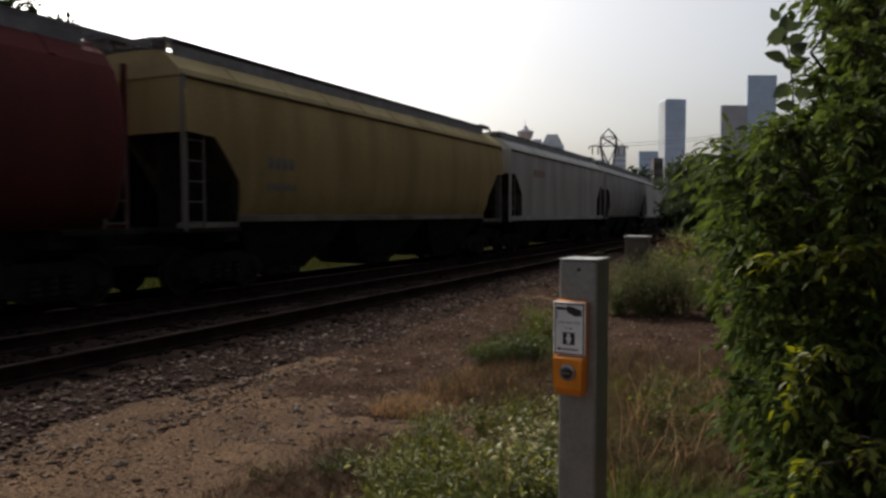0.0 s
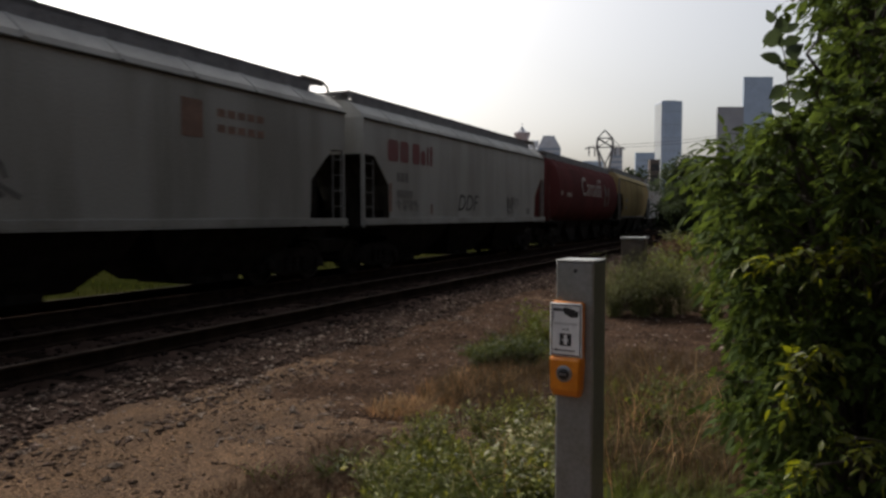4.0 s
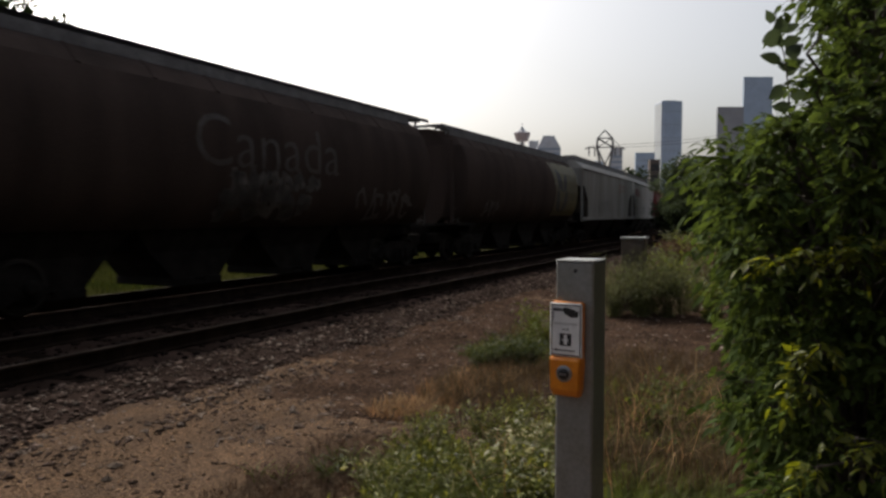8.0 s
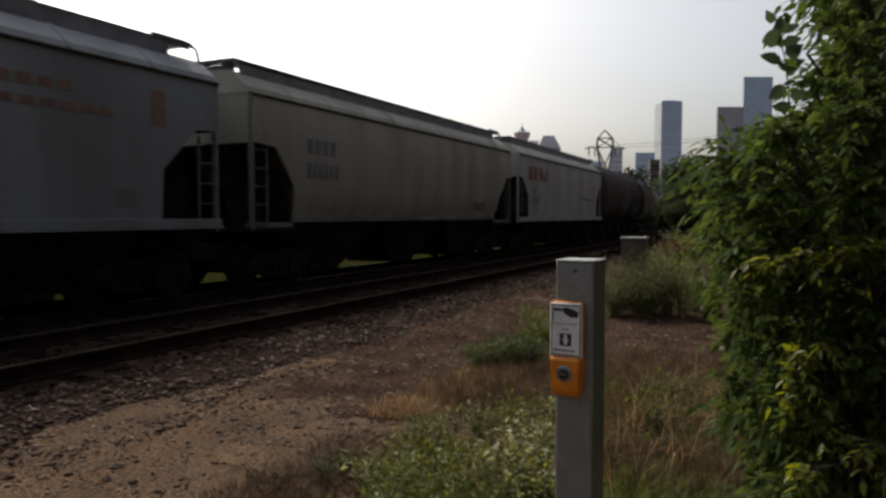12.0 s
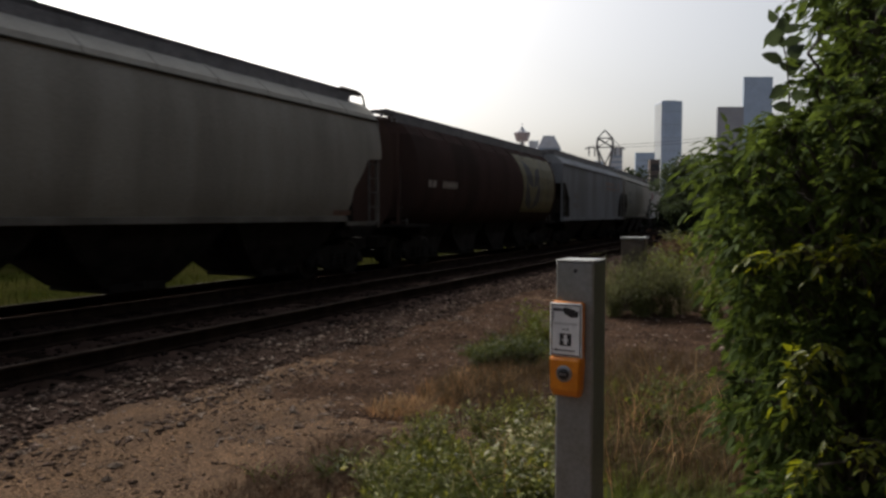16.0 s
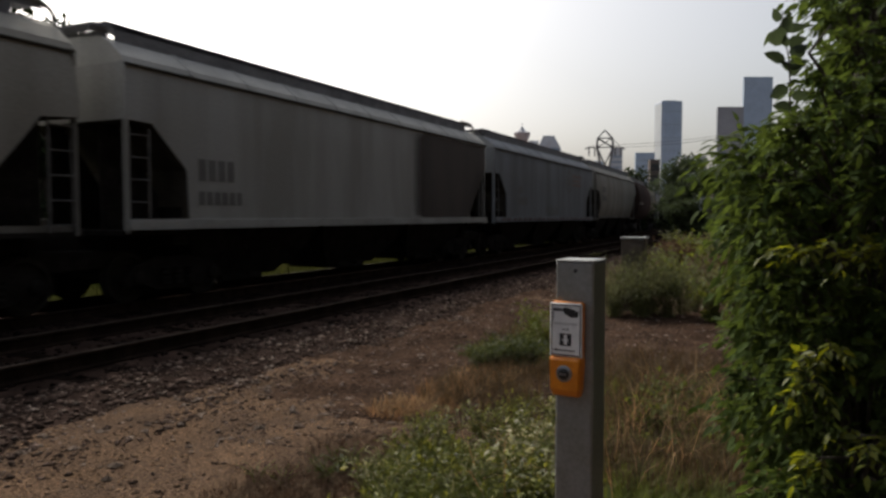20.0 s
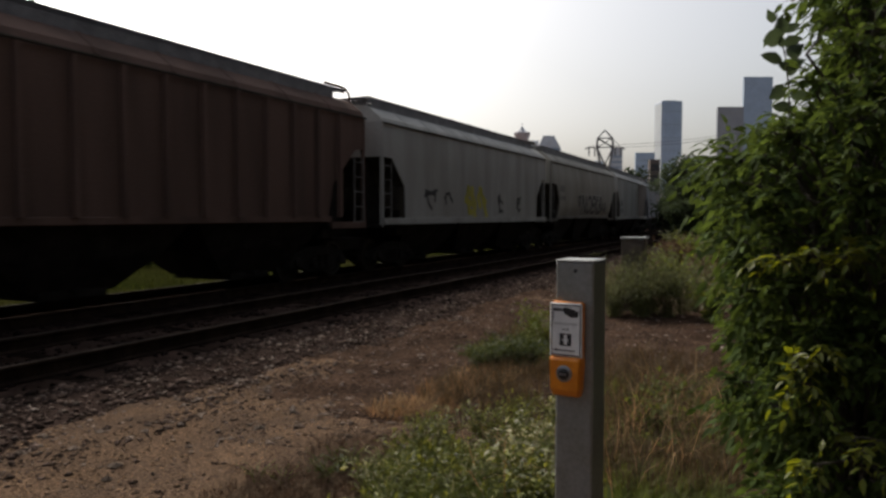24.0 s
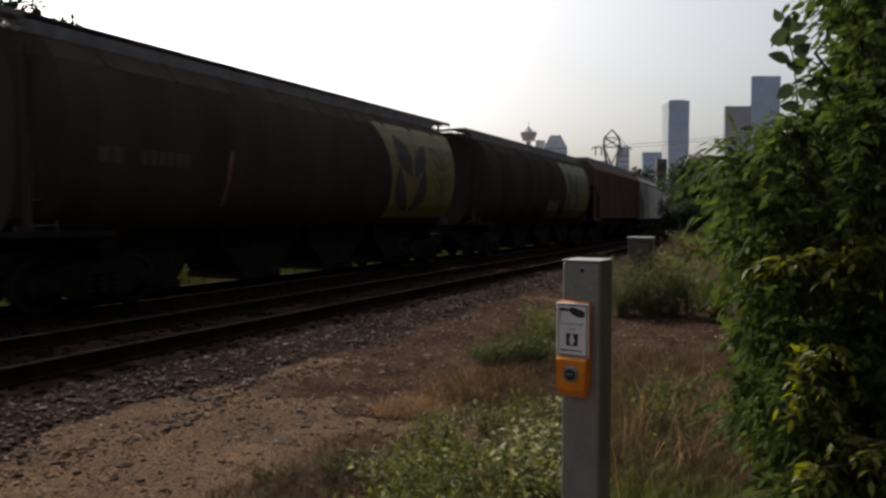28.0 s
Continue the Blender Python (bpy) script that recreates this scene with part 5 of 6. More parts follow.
        for px_, py_ in outline:
            px_ = px_ * fore + r.normal(0, 0.02)
            vs.append(o + Vector((c_ * py_ - s_ * px_, thick * px_ + 0.3 * abs(px_) - 0.15 * py_ * py_, s_ * py_ + c_ * px_)) * sz)
        ctr = o + Vector((c_ * 0.5, -0.04, s_ * 0.5)) * sz
        lg.add([ctr] + vs, [(0, 1 + i, 1 + (i + 1) % 10) for i in range(10)])
    part("leaves", lg, "leaf_sprig", br, "broad toothed grey-green leaves", smooth=True)
    SWAYING.append((br, root - base, 2.0, 0.3))
    return t


tree_near = young_tree()


def foot(x, y):
    return (x, y, float(ground_z(np.array(x), np.array(y))))


def weed(name, label, cat, x, y, h, rad, n, size, mat, seed, shape="leaf", stems=9):
    r = np.random.default_rng(seed)
    w = new(name)
    w.matrix_basis = pose(*foot(x, y))
    tagged(w, label, cat)
    g = Geo()
    pts = []
    for k in range(stems):
        a, q = r.uniform(0, 6.28), rad * r.uniform(0.3, 1) ** 0.7
        tip = Vector((math.cos(a) * q, math.sin(a) * q, h * r.uniform(0.6, 1.05)))
        mid = Vector((tip.x * 0.35, tip.y * 0.35, tip.z * 0.6))
        g.path([(tip.x * 0.1, tip.y * 0.1, -0.05), mid, tip], 0.004, 4, 0.0015)
        for t in (0.1, 0.25, 0.42, 0.58, 0.72, 0.86, 1.0):
            pts.append(tuple(mid * min(1, t * 2) if t < 0.5 else mid + (tip - mid) * (t - 0.5) * 2))
    tagged(part("stem", g, "dry_brown" if "dry" in label else "weed_green", w), kind="stuff")
    cloud_part("leaves", leaf_cloud(r, pts, max(1, n // len(pts)), size, (rad * 0.3, rad * 0.3, h * 0.12), 0.1, shape), mat, w)
    return w


# low leafy weeds in the foreground
rr = random.Random(5)
for k in range(64):
    y = rr.uniform(3.5, 5.7)
    x = rr.uniform(max(-0.15, -0.15 + (y - 4.1) * 0.105), 0.175) * y
    h = rr.uniform(0.15, 0.27) + 0.05 * (x > 0.1)
    pale = k % 4 == 0
    weed("weed", "low weed with pale grey-green leaves" if pale else "low leafy green weed growing in the dirt", "weed", x, y, h, rr.uniform(0.15, 0.27),
         130 if pale else 250, 0.048 if pale else 0.040, "weed_leaf" if pale else "weed_fresh", 100 + k, "leaf" if k % 3 == 0 else "narrow", 13)
for k, (x, y, h, rad) in enumerate(((2.85, 11.7, 0.75, 0.45), (3.3, 11.6, 0.8, 0.45), (3.75, 11.8, 0.85, 0.5), (2.95, 12.2, 0.95, 0.45), (3.3, 12.0, 1.0, 0.45), (3.7, 12.3, 1.1, 0.5), (4.15, 12.2, 1.0, 0.5), (4.5, 12.6, 0.9, 0.5))):
    weed("bush", "grey-green bushy weed beside the trackside cabinet", "bush", x, y, h, rad, 1500, 0.06, "weed_grey", 140 + k, "narrow", 34)
for k, (x, y, h) in enumerate(((0.42, 7.75, 0.26), (0.62, 7.85, 0.30), (0.85, 7.9, 0.33), (1.05, 8.0, 0.36), (0.75, 8.2, 0.34))):
    weed("weed", "dark green weed clump at the edge of the gravel", "weed", x, y, h, 0.28, 650, 0.05, "weed_dark", 160 + k, "narrow", 22)
for k, (x, y, h) in enumerate(((1.05, 8.7, 0.42), (1.3, 9.0, 0.5), (1.2, 9.5, 0.5))):
    weed("weed", "yellow-green weed clump beside the post", "weed", x, y, h, 0.26, 420, 0.06, "weed_green", 165 + k, "narrow", 20)
for k, (x, y, h) in enumerate(((4.3, 11.2, 0.7), (4.7, 11.0, 0.75), (5.1, 11.6, 0.9), (4.6, 9.8, 0.5), (5.0, 9.2, 0.6), (5.6, 12.4, 1.2))):
    weed("weed", "bright green weed beneath the young tree", "weed", x, y, h, 0.4, 700, 0.075, "weed_green", 170 + k, "leaf", 20)


def tufts(name, label, mat, spots, n, h, w, lean, seed):
    r = np.random.default_rng(seed)
    pts = []
    for x, y, rad, share in spots:
        k = int(n * share)
        a, q = r.uniform(0, 6.28, k), rad * np.sqrt(r.uniform(0, 1, k))
        px_, py_ = x + np.cos(a) * q, y + np.sin(a) * q
        pts.append(np.stack([px_, py_, ground_z(px_, py_) - 0.01], -1))
    ob = put(name, arrays_mesh(name, *blades(r, np.concatenate(pts), h, w, lean)), MAT[mat], None, label)
    return tagged(ob, "", "grass", kind="stuff")


tufts("dry_grass", "dry tan grass among the weeds", "dry_grass",
      [(1.65, 5.2, 0.7, 0.25), (2.0, 5.8, 0.7, 0.2), (1.9, 6.6, 0.7, 0.12), (0.35, 6.6, 0.6, 0.12), (0.9, 7.6, 0.6, 0.12), (1.4, 4.5, 0.5, 0.2), (1.3, 9.9, 0.5, 0.06), (2.5, 6.8, 0.8, 0.12), (2.5, 7.9, 0.7, 0.10), (1.6, 7.4, 0.6, 0.08)], 7500, 0.24, 0.0032, 1.0, 41)
tufts("tan_tufts", "small bright tan tufts of dry grass", "tan_tuft", [(-0.40, 6.05, 0.26, 0.25), (-0.15, 6.15, 0.3, 0.25), (0.05, 6.7, 0.3, 0.25), (0.4, 7.3, 0.35, 0.25), (0.75, 7.8, 0.3, 0.2)], 1900, 0.14, 0.003, 1.3, 42)
tufts("dead_weeds", "dark brown dead weeds at the path's edge", "dry_brown", [(-1.15, 4.1, 0.3, 0.2), (-0.8, 4.35, 0.35, 0.35), (-0.5, 4.9, 0.45, 0.3), (0.1, 6.0, 0.5, 0.3)], 2300, 0.14, 0.003, 1.3, 43)
tufts("thin_grass", "thin green grass under the weeds", "weed_green", [(0.15, 4.3, 0.65, 0.6), (1.2, 4.0, 0.5, 0.3), (0.9, 8.6, 0.6, 0.15), (1.7, 5.2, 0.8, 0.15), (2.1, 6.3, 0.8, 0.12)], 8500, 0.18, 0.0032, 0.7, 44)


tufts("straw_litter", "tiny bits of dry straw strewn over the dirt", "tan_tuft", [(-1.6, 4.6, 1.1, 0.3), (-2.6, 5.6, 1.5, 0.35), (-0.6, 6.6, 1.2, 0.2), (0.8, 9.4, 1.6, 0.15)], 9000, 0.022, 0.003, 2.4, 46)
tufts("dark_litter", "tiny dark bits of dead stem on the dirt", "dry_brown", [(-1.6, 4.6, 1.1, 0.3), (-2.6, 5.6, 1.5, 0.35), (-0.6, 6.6, 1.2, 0.2), (0.8, 9.4, 1.6, 0.15)], 9000, 0.024, 0.003, 2.2, 47)
tufts("pale_stalks", "long pale bent dry grass stalks", "tan_tuft", [(1.7, 5.0, 0.7, 0.5), (2.0, 6.0, 0.8, 0.3), (0.7, 4.4, 0.6, 0.2)], 260, 0.55, 0.0026, 1.5, 45)
for k, (x, y, h, rad, mat) in enumerate(((-1.18, 4.42, 0.12, 0.15, "dry_brown"), (-1.0, 4.35, 0.10, 0.12, "dry_brown"), (-0.74, 4.40, 0.16, 0.16, "weed_dark"), (-0.66, 4.55, 0.15, 0.14, "weed_dark"), (-0.62, 4.75, 0.12, 0.14, "dry_brown"))):
    weed("weed", "low dark dying weed at the path's edge", "weed", x, y, h, rad, 260, 0.030, mat, 330 + k, "narrow", 14)
for k in range(9):
    y = rr.uniform(4.4, 6.2)
    weed("weed", "small green weed among the dry grass", "weed", rr.uniform(0.26, 0.40) * y, y, rr.uniform(0.15, 0.3), 0.2, 200, 0.04, "weed_green", 200 + k, "leaf", 10)


for k in range(26):                          # rough growth along the line
    y = rr.uniform(12.5, 34)
    weed("weed", "rough green and brown growth along the line", "weed", rr.uniform(0.325, 0.44) * y, y, rr.uniform(0.5, 1.1), rr.uniform(0.5, 0.9), 700, 0.11, rr.choice(("weed_green", "weed_grey", "dry_brown")), 230 + k, "leaf", 18)


def far_side(n, s0, s1, d0, d1, h, w, lean, seed, name, label, mat):
    r = np.random.default_rng(seed)
    pts = []
    for a, b in zip(r.uniform(s0, s1, n), r.uniform(d0, d1, n)):
        p, _ = line(a, -b)
        pts.append((p.x, p.y, float(np.interp(b, [2.4, 6, 12, 25], [-0.22, -0.05, 0.0, 0.08]))))
    ob = put(name, arrays_mesh(name, *blades(r, pts, h, w, lean)), MAT[mat], None, label)
    return tagged(ob, "", "grass", kind="stuff")


far_side(9000, -2, 50, 2.6, 14, 0.26, 0.010, 0.9, 48, "verge_tufts", "rough yellow-green grass tufts beyond the tracks", "verge_blade")
for k in range(16):                          # shrubs on the far verge
    p, _ = line(4 + 3.1 * k + rr.uniform(-1, 1), -rr.uniform(5.5, 12))
    w = weed("shrub", "low olive-green shrub on the verge beyond the tracks", "shrub", p.x, p.y, rr.uniform(0.5, 0.95), rr.uniform(0.5, 0.8), 600, 0.11, "verge_shrub", 300 + k, "leaf", 18)
    w.location.z = 0.0


# ---- trees beyond the tracks and along the line ----
def far_tree(x, y, h, rad, n, leaf, seed, label, trunk=0.3, z=0.0, low=0.35, mat="leaf_far"):
    r = np.random.default_rng(seed)
    t = new("tree")
    t.matrix_basis = pose(x, y, z - 0.3)
    tagged(t, label, "tree", "trees beyond the railway")
    g = Geo().path([(0, 0, 0), (0.1, 0, h * 0.3), (-0.05, 0.1, h * 0.6), (0, 0, h * 0.85)], trunk, 8, trunk * 0.25)
    cs = []
    for k in range(16):
        a, q = r.uniform(0, 6.28), rad * r.uniform(0.3, 0.85)
        zz = h * r.uniform(low, 0.92)
        q *= 1.0 - 0.6 * max(0, zz / h - 0.6)
        p = (math.cos(a) * q, math.sin(a) * q, zz)
        g.path([(0, 0, zz * 0.6), (p[0] * 0.5, p[1] * 0.5, zz * 0.85), p], trunk * 0.3, 5, 0.03)
        cs.append(p)
    part("trunk", g, "bark", t)
    cloud_part("crown", leaf_cloud(r, cs, n // 8, leaf * 1.15, (rad * 0.42, rad * 0.42, h * 0.11), 0.2), mat, t)
    return t


TL = "hazy green leafy tree beyond the railway"
far_tree(-20.4, 31, 12.4, 3.2, 3200, 0.28, 51, TL)
far_tree(-18.6, 33, 11.0, 2.2, 2200, 0.26, 52, TL)
far_tree(-27, 27, 12.5, 3.5, 2200, 0.3, 53, TL)
far_tree(-16.0, 42, 7.4, 2.6, 1600, 0.28, 54, TL)
far_tree(-10.0, 50, 6.2, 2.6, 1500, 0.28, 55, TL)
for k in range(14):                          # hedge beyond the grass
    far_tree(-24 + 3.1 * k, 27 + 2.9 * k + (k % 3), (8.2, 7.8, 7.2, 6.6, 6.2, 5.8)[k] if k < 6 else 4.6 + 0.9 * ((k * 7) % 4) * 0.6, 2.9, 4800 if k < 6 else 2600, 0.27, 80 + k, "dense green shrub in a hedge beyond the railway", 0.12, 0, 0.12)
LR = "dark green tree beside the line"
far_tree(19.0, 56, 6.6, 2.6, 3000, 0.22, 61, LR, 0.15, 0, 0.2, "leaf_mid")
far_tree(18.0, 54, 5.0, 2.0, 2600, 0.2, 67, LR, 0.12, 0, 0.2, "leaf_mid")
far_tree(17.2, 50, 3.4, 1.5, 2000, 0.18, 68, LR, 0.1, 0, 0.2, "leaf_mid")
far_tree(19.5, 50, 5.6, 2.2, 1800, 0.22, 62, LR, 0.15, 0, 0.2, "leaf_mid")
far_tree(21.5, 44, 5.2, 2.4, 1800, 0.22, 63, LR, 0.15, 0, 0.2, "leaf_mid")
far_tree(14.0, 32, 3.6, 1.6, 1500, 0.16, 64, LR, 0.12, 0, 0.2, "leaf_mid")
far_tree(26.0, 50, 6.4, 2.8, 1800, 0.24, 65, LR, 0.15, 0, 0.2, "leaf_mid")
far_tree(9.5, 19, 3.4, 1.5, 1500, 0.13, 66, "green shrub beside the line", 0.08)


# ---- city beyond ----
def col(px, dist):
    return (px - 784) / F_PX * dist


def height(py, dist):
    return EYE.z + (382 - py) / F_PX * dist


def block(name, label, left, right, top, dist, mat, depth=40, cap=None, floors=0, turn=0.0, bandmat="band", cut=0.0):
    """A building whose front spans left to right as seen along the line of sight."""
    b = new(name)
    xa, xb = col(left, dist), col(right, dist)
    h = height(top, dist)
    w = (xb - xa) / 2
    b.matrix_basis = pose((xa + xb) / 2, dist + depth / 2, 0, 0, 0, turn)
    tagged(b, label, "building", "city skyline")
    g = Geo()
    if cut:
        g.loft([[(-w, -depth / 2, z), (w, -depth / 2, z), (w, depth / 2, z), (-w, depth / 2, z)] if z < h - cut else
                [(-w * 0.45, -depth * 0.22, z), (w * 0.45, -depth * 0.22, z), (w * 0.45, depth * 0.22, z), (-w * 0.45, depth * 0.22, z)] for z in (-1, h - cut - 0.01, h)])
    else:
        g.box(-w, w, -depth / 2, depth / 2, -1, h)
    part("wall", g, mat, b)
    if floors:
        k = int(h / floors)
        for i in range(1, k):
            z = i * floors
            if cut and z > h - cut - 2:
                break
            part("window_band", Geo().box(-w * 0.97, w * 0.97, -depth / 2 - 0.25, -depth / 2 + 0.1, z, z + floors * 0.5), bandmat, b)
    if cap:
        part("roof_plant", Geo().box(-w * cap, w * cap, -depth * 0.3, depth * 0.3, h, h + 5), mat, b)
    return b


# tall glass tower, its pale narrow face and its dark blue face
def footprint(pts, z0, z1):
    return Geo().loft([[(x, y, z0) for x, y in pts], [(x, y, z1) for x, y in pts]])


bow = new("tower_block")
bd, bx = 1475.0, col(1168, 1475)
bow.matrix_basis = pose(bx, bd, 0)
tagged(bow, "tall blue glass office tower on the skyline", "building", "city skyline")
left, right = col(1156.5, bd + 46) - bx, col(1204, bd) - bx
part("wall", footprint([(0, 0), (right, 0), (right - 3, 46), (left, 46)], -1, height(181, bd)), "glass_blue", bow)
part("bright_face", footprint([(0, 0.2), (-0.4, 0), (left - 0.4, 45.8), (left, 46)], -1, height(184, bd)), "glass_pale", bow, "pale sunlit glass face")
part("roof_plant", Geo().box(6, right - 8, 8, 30, height(181, bd), height(179, bd)), "tower_brown", bow)
for i in range(1, 9):
    z = i * 27
    part("floor_band", Geo().box(0.2, right - 0.2, -0.4, 0.1, z, z + 2.5), "band", bow)
for i in range(1, 5):
    x = right * i / 5
    part("mullion", Geo().box(x - 0.35, x + 0.35, -0.5, 0.1, 0, height(182, bd)), "band", bow)
block("tower_block", "brown glass office tower paled with painted haze", 1266, 1312, 191, 1300, "tower_brown", 6, 0, 0)
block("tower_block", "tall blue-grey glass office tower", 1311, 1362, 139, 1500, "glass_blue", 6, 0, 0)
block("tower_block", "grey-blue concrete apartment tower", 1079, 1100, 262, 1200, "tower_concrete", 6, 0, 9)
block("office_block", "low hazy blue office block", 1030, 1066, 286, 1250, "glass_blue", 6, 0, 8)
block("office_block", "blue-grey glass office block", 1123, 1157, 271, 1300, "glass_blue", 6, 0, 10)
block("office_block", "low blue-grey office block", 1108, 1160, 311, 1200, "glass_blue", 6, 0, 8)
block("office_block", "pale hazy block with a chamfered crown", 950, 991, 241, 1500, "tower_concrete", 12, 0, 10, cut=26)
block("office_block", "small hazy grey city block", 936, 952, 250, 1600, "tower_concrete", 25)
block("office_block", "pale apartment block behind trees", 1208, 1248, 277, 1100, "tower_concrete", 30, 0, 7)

# observation tower
dist = 1420
ot = new("observation_tower")
ot.matrix_basis = pose(col(923, dist), dist, 0)
tagged(ot, "slender observation tower with a red round crown", "tower", "city skyline")
k = dist / F_PX
# concrete and red are lightened here to paint in the haze
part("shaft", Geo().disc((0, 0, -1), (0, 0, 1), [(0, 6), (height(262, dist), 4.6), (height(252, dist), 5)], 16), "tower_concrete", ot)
part("pod", Geo().disc((0, 0, height(251, dist)), (0, 0, 1), [(0, 10.5 * k), (4 * k, 11.5 * k), (12 * k, 14.5 * k), (15 * k, 14.2 * k), (16 * k, 9 * k)], 24), "tower_red", ot, "red round observation crown paled with painted haze")
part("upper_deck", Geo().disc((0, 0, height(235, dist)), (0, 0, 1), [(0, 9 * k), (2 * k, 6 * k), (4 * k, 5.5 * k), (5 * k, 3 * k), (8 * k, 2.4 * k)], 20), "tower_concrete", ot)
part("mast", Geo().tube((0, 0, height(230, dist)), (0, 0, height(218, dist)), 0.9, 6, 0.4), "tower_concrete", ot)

# lattice pylon
dist = 250
k = dist / F_PX
py = new("power_pylon")
py.matrix_basis = pose(col(1069, dist), dist, 0)
tagged(py, "dark steel lattice power pylon", "pylon")
Z = lambda y: height(y, dist)
g = Geo()
for sy in (-1, 1):
    for sx in (-1, 1):
        pts = [(sx * 18 * k, sy * 14 * k, 0), (sx * 6 * k, sy * 4 * k, Z(306)), (sx * 14 * k, sy * 4 * k, Z(262)), (sx * 13 * k, sy * 3 * k, Z(246)), (0, 0, Z(232))]
        g.path(pts, 0.26, 4)
part("leg", g, "pylon_steel", py)
g = Geo()
for sy in (-1, 1):
    for a, b in (((-6, 306), (14, 262)), ((6, 306), (-14, 262)), ((-14, 262), (13, 246)), ((14, 262), (-13, 246)), ((-14, 262), (14, 262)), ((-13, 246), (13, 246)), ((-11, 335), (6, 306)), ((11, 335), (-6, 306))):
        g.tube((a[0] * k, sy * 3.5 * k, Z(a[1])), (b[0] * k, sy * 3.5 * k, Z(b[1])), 0.17, 4)
part("bracing", g, "pylon_steel", py)
for sx in (-1, 1):
    g = Geo().tube((sx * 12 * k, 0, Z(262)), (sx * 33 * k, 0, Z(263)), 0.22, 4)
    g.tube((sx * 12 * k, 0, Z(257)), (sx * 30 * k, 0, Z(262)), 0.12, 4)
    g.tube((sx * 33 * k, 0, Z(263)), (sx * 35 * k, 0, Z(267)), 0.2, 4)
    part("cross_arm", g, "pylon_steel", py)
g = Geo().tube((13 * k, 0, Z(246)), (29 * k, 0, Z(263)), 0.12, 4)
part("stay", g, "pylon_steel", py)
for x in (-28, -18, 18, 28):
    part("insulator", Geo().tube((x * k, 0, Z(262)), (x * k, 0, Z(277)), 0.22, 6), "pylon_steel", py)
wire = Geo()
for y0, y1 in ((257, 238), (262, 243)):
    pts = []
    for i in range(13):
        t = i / 12
        px_ = 1098 + (1290 - 1098) * t
        d_ = 250 - 40 * t
        pts.append((col(px_, d_), d_, height(y0 + (y1 - y0) * t + 6 * t * (1 - t) * 2, d_)))
    wire.path(pts, 0.07, 4)
w = part("power_line", wire, "pylon_steel")
tagged(w, "thin dark overhead power line cables", "cable")

# dark brick building and a white marker beside the line
bb = block("brick_building", "dark brick building behind trackside trees", 1149, 1166, 283, 150, "brick_dark", 1.6, 0, 0)
for i in range(5):
    for j in range(4):
        bx = -0.72 + j * 0.48
        part("window", Geo().box(bx - 0.17, bx + 0.17, -0.86, -0.72, 1.6 + i * 2.4, 3.0 + i * 2.4), "window_dark", bb)
for i in range(7):
    part("ladder_rung", Geo().box(-1.2, -1.08, -1.05, -0.8, 5.5 + i * 0.8, 5.9 + i * 0.8), "signal_white", bb, "pale bracket")
mk = new("line_marker")
mk.matrix_basis = pose(col(1192, 60), 60, 0)
tagged(mk, "small white trackside marker post", "marker")
part("pole", Geo().box(-0.05, 0.05, -0.05, 0.05, -0.3, 1.1, 0.01), "dark_steel", mk)
part("plate", Geo().box(-0.14, 0.14, -0.07, -0.05, 0.55, 1.1, 0.01), "signal_white", mk)
vp = new("utility_box")
vp.matrix_basis = pose(col(305, 24), 24, -0.1)
tagged(vp, "small grey utility post beyond the tracks", "post")
part("body", Geo().box(-0.22, 0.22, -0.2, 0.2, -0.3, 0.55, 0.03), "tower_concrete", vp)
part("lid", Geo().box(-0.25, 0.25, -0.23, 0.23, 0.55, 0.62, 0.02), "galvanised", vp)

# ---- ties, and the nearest stones as pieces ----
for tr, cen, top, s0, n in ((track_near, D_TRAIN - D_NEAR, NEAR_RAIL_Z, -6, 130), (track_train, 0.0, RAIL_Z, -6, 130)):
    for i in range(n):
        s = s0 + 0.53 * i
        p, hd = line(s, cen)
        put("tie", SLEEPER, MAT["tie_wood"], tr, "", pose(p.x, p.y, top - 0.178 + rr.uniform(-0.005, 0.005), 0, 0, -math.degrees(hd) + rr.uniform(-1, 1)))
PIECES = []
for i, (v, f) in enumerate(SHAPES):
    me = bpy.data.meshes.new("stone")
    me.from_pydata([tuple(p) for p in v], [], [tuple(int(k) for k in q) for q in f])
    me.materials.append(None)
    PIECES.append(me)
for x, y, z, sz, a, sh, flat in stones(280, 0.5, 14, 5.6, 8.0, 0.027, 77, 1.2):
    ob = put("stone", PIECES[sh], MAT["stone_piece"], ground)
    ob.matrix_basis = Matrix.Translation((x, y, z + 0.006)) @ Matrix.Rotation(a, 4, "Z") @ Matrix.Diagonal((sz, sz, sz * flat, 1))

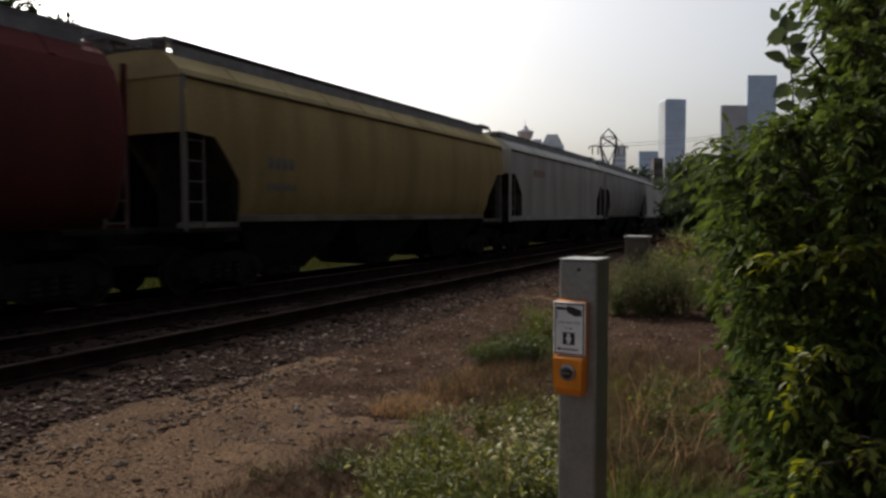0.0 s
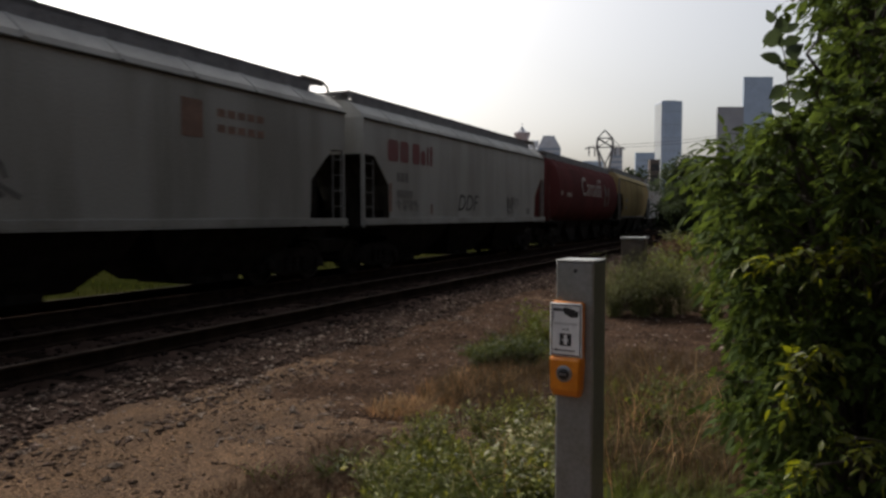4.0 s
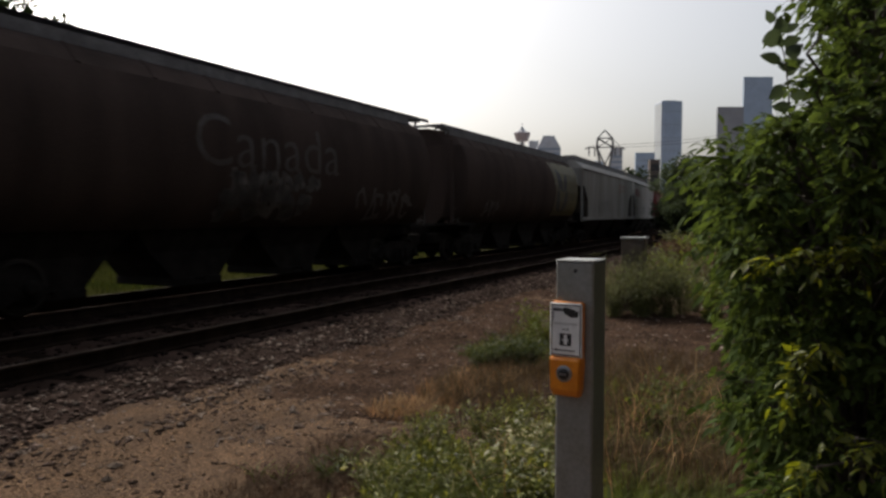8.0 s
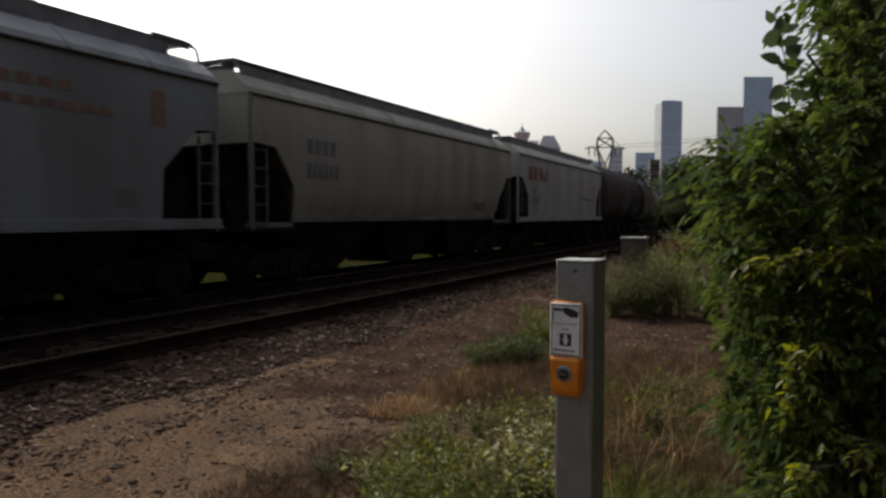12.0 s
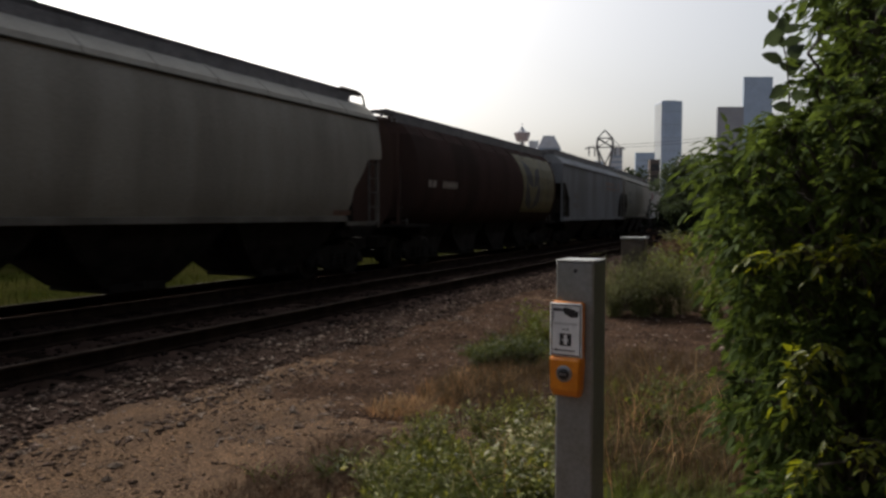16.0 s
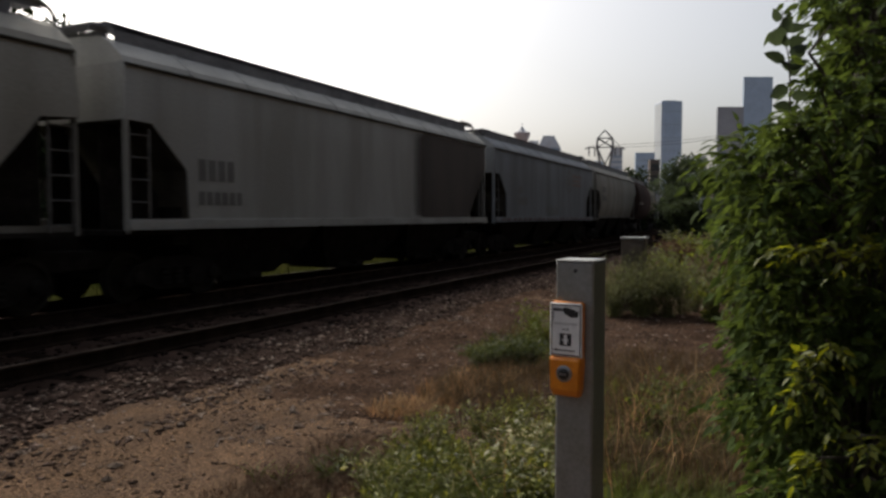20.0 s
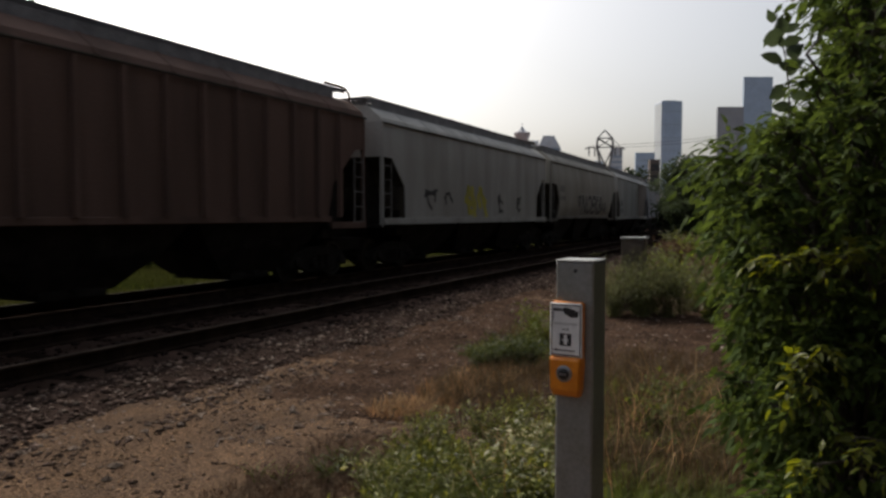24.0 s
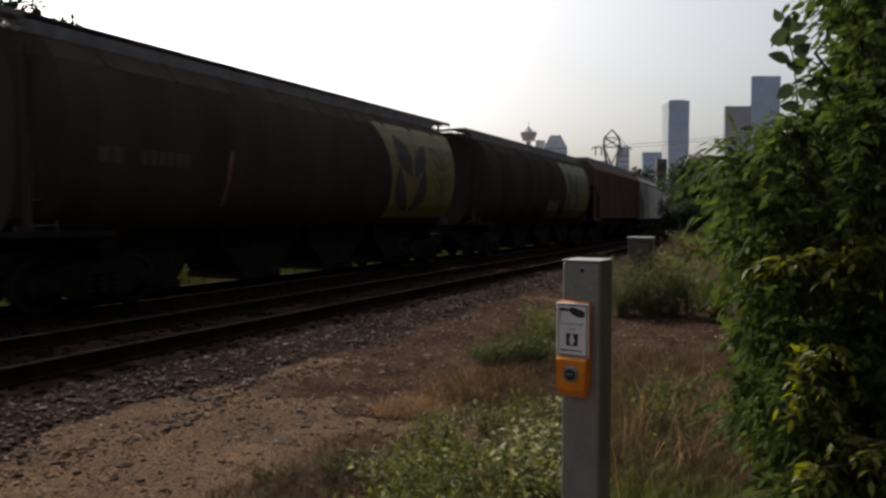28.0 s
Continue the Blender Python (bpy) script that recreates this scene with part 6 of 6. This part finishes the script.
for k, (x, y, size, turn) in enumerate(((-1.02, 5.97, 0.060, 20), (-0.95, 6.05, 0.038, 75), (-1.16, 5.62, 0.058, 0), (-1.68, 5.27, 0.050, 30), (-0.72, 6.25, 0.045, 110), (-2.19, 6.54, 0.034, 10), (-1.40, 7.50, 0.052, 15),
                                        (-0.90, 6.12, 0.055, 160), (-0.42, 5.72, 0.050, 5), (-0.55, 5.66, 0.036, 60), (-2.05, 5.9, 0.036, 130), (-0.78, 7.9, 0.06, 40), (0.2, 8.9, 0.055, 80))):
    ob = put("flat_stone", PIECES[k % 8], MAT["stone_piece"])
    ob.matrix_basis = Matrix.Translation((x, y, float(ground_z(np.array(x), np.array(y))) + size * 0.12)) @ Matrix.Rotation(radians(turn), 4, "Z") @ Matrix.Diagonal((size, size * 0.6, size * 0.38, 1))
    tagged(ob, "flat grey-brown stone lying on the bare dirt", "stone", "flat stones on the dirt")


# ---- what moves ----
def car_pose(mid):
    a, _ = line(mid - 6.05)
    b, _ = line(mid + 6.05)
    d = b - a
    return pose((a.x + b.x) / 2, (a.y + b.y) / 2, RAIL_Z, 0, 0, math.degrees(math.atan2(d.y, d.x)))


def motions():
    for car, mid in CARS:
        walk(car, [(t, car_pose(mid + SPEED * t)) for t in [0.5 * k for k in range(57)]])
        for tr in car.children:
            if not tr.name.startswith("truck"):
                continue
            for ws in tr.children:
                if ws.name.startswith("wheelset"):
                    at = ws.location.copy()
                    step = SPEED / 0.45 / FPS
                    rows = [(k / FPS, Matrix.Translation(at) @ Matrix.Rotation(step * k, 4, "Y")) for k in range(0, 28 * FPS + 1)]
                    walk(ws, rows)
    for br, at, amp, ph in SWAYING:
        rows = []
        level = at.z + 0.4
        for k in range(71):
            t = min(28.0, k * 0.4)
            swing = math.exp(-((t - 18.9) / 0.8) ** 2) + 0.45 * math.exp(-((t - 20.2) / 0.8) ** 2) + 0.35 * math.exp(-((t - 24.9) / 1.0) ** 2) + 0.2 * math.exp(-((t - 27.2) / 1.0) ** 2)
            push = 0.14 * swing * math.exp(-((level - 1.7) / 0.45) ** 2)
            gust = 0.35 + 0.65 * math.exp(-((t - 19) / 4.5) ** 2)
            rx = amp * gust * 0.5 * math.sin(1.9 * t + ph)
            ry = amp * (1.5 * math.exp(-((t - 18.8) / 2.6) ** 2) + 0.45 * math.sin(1.3 * t + ph * 1.3) * gust)
            rows.append((t, pose(at.x + push, at.y, at.z, rx, ry, 0)))
        walk(br, rows)


motions()
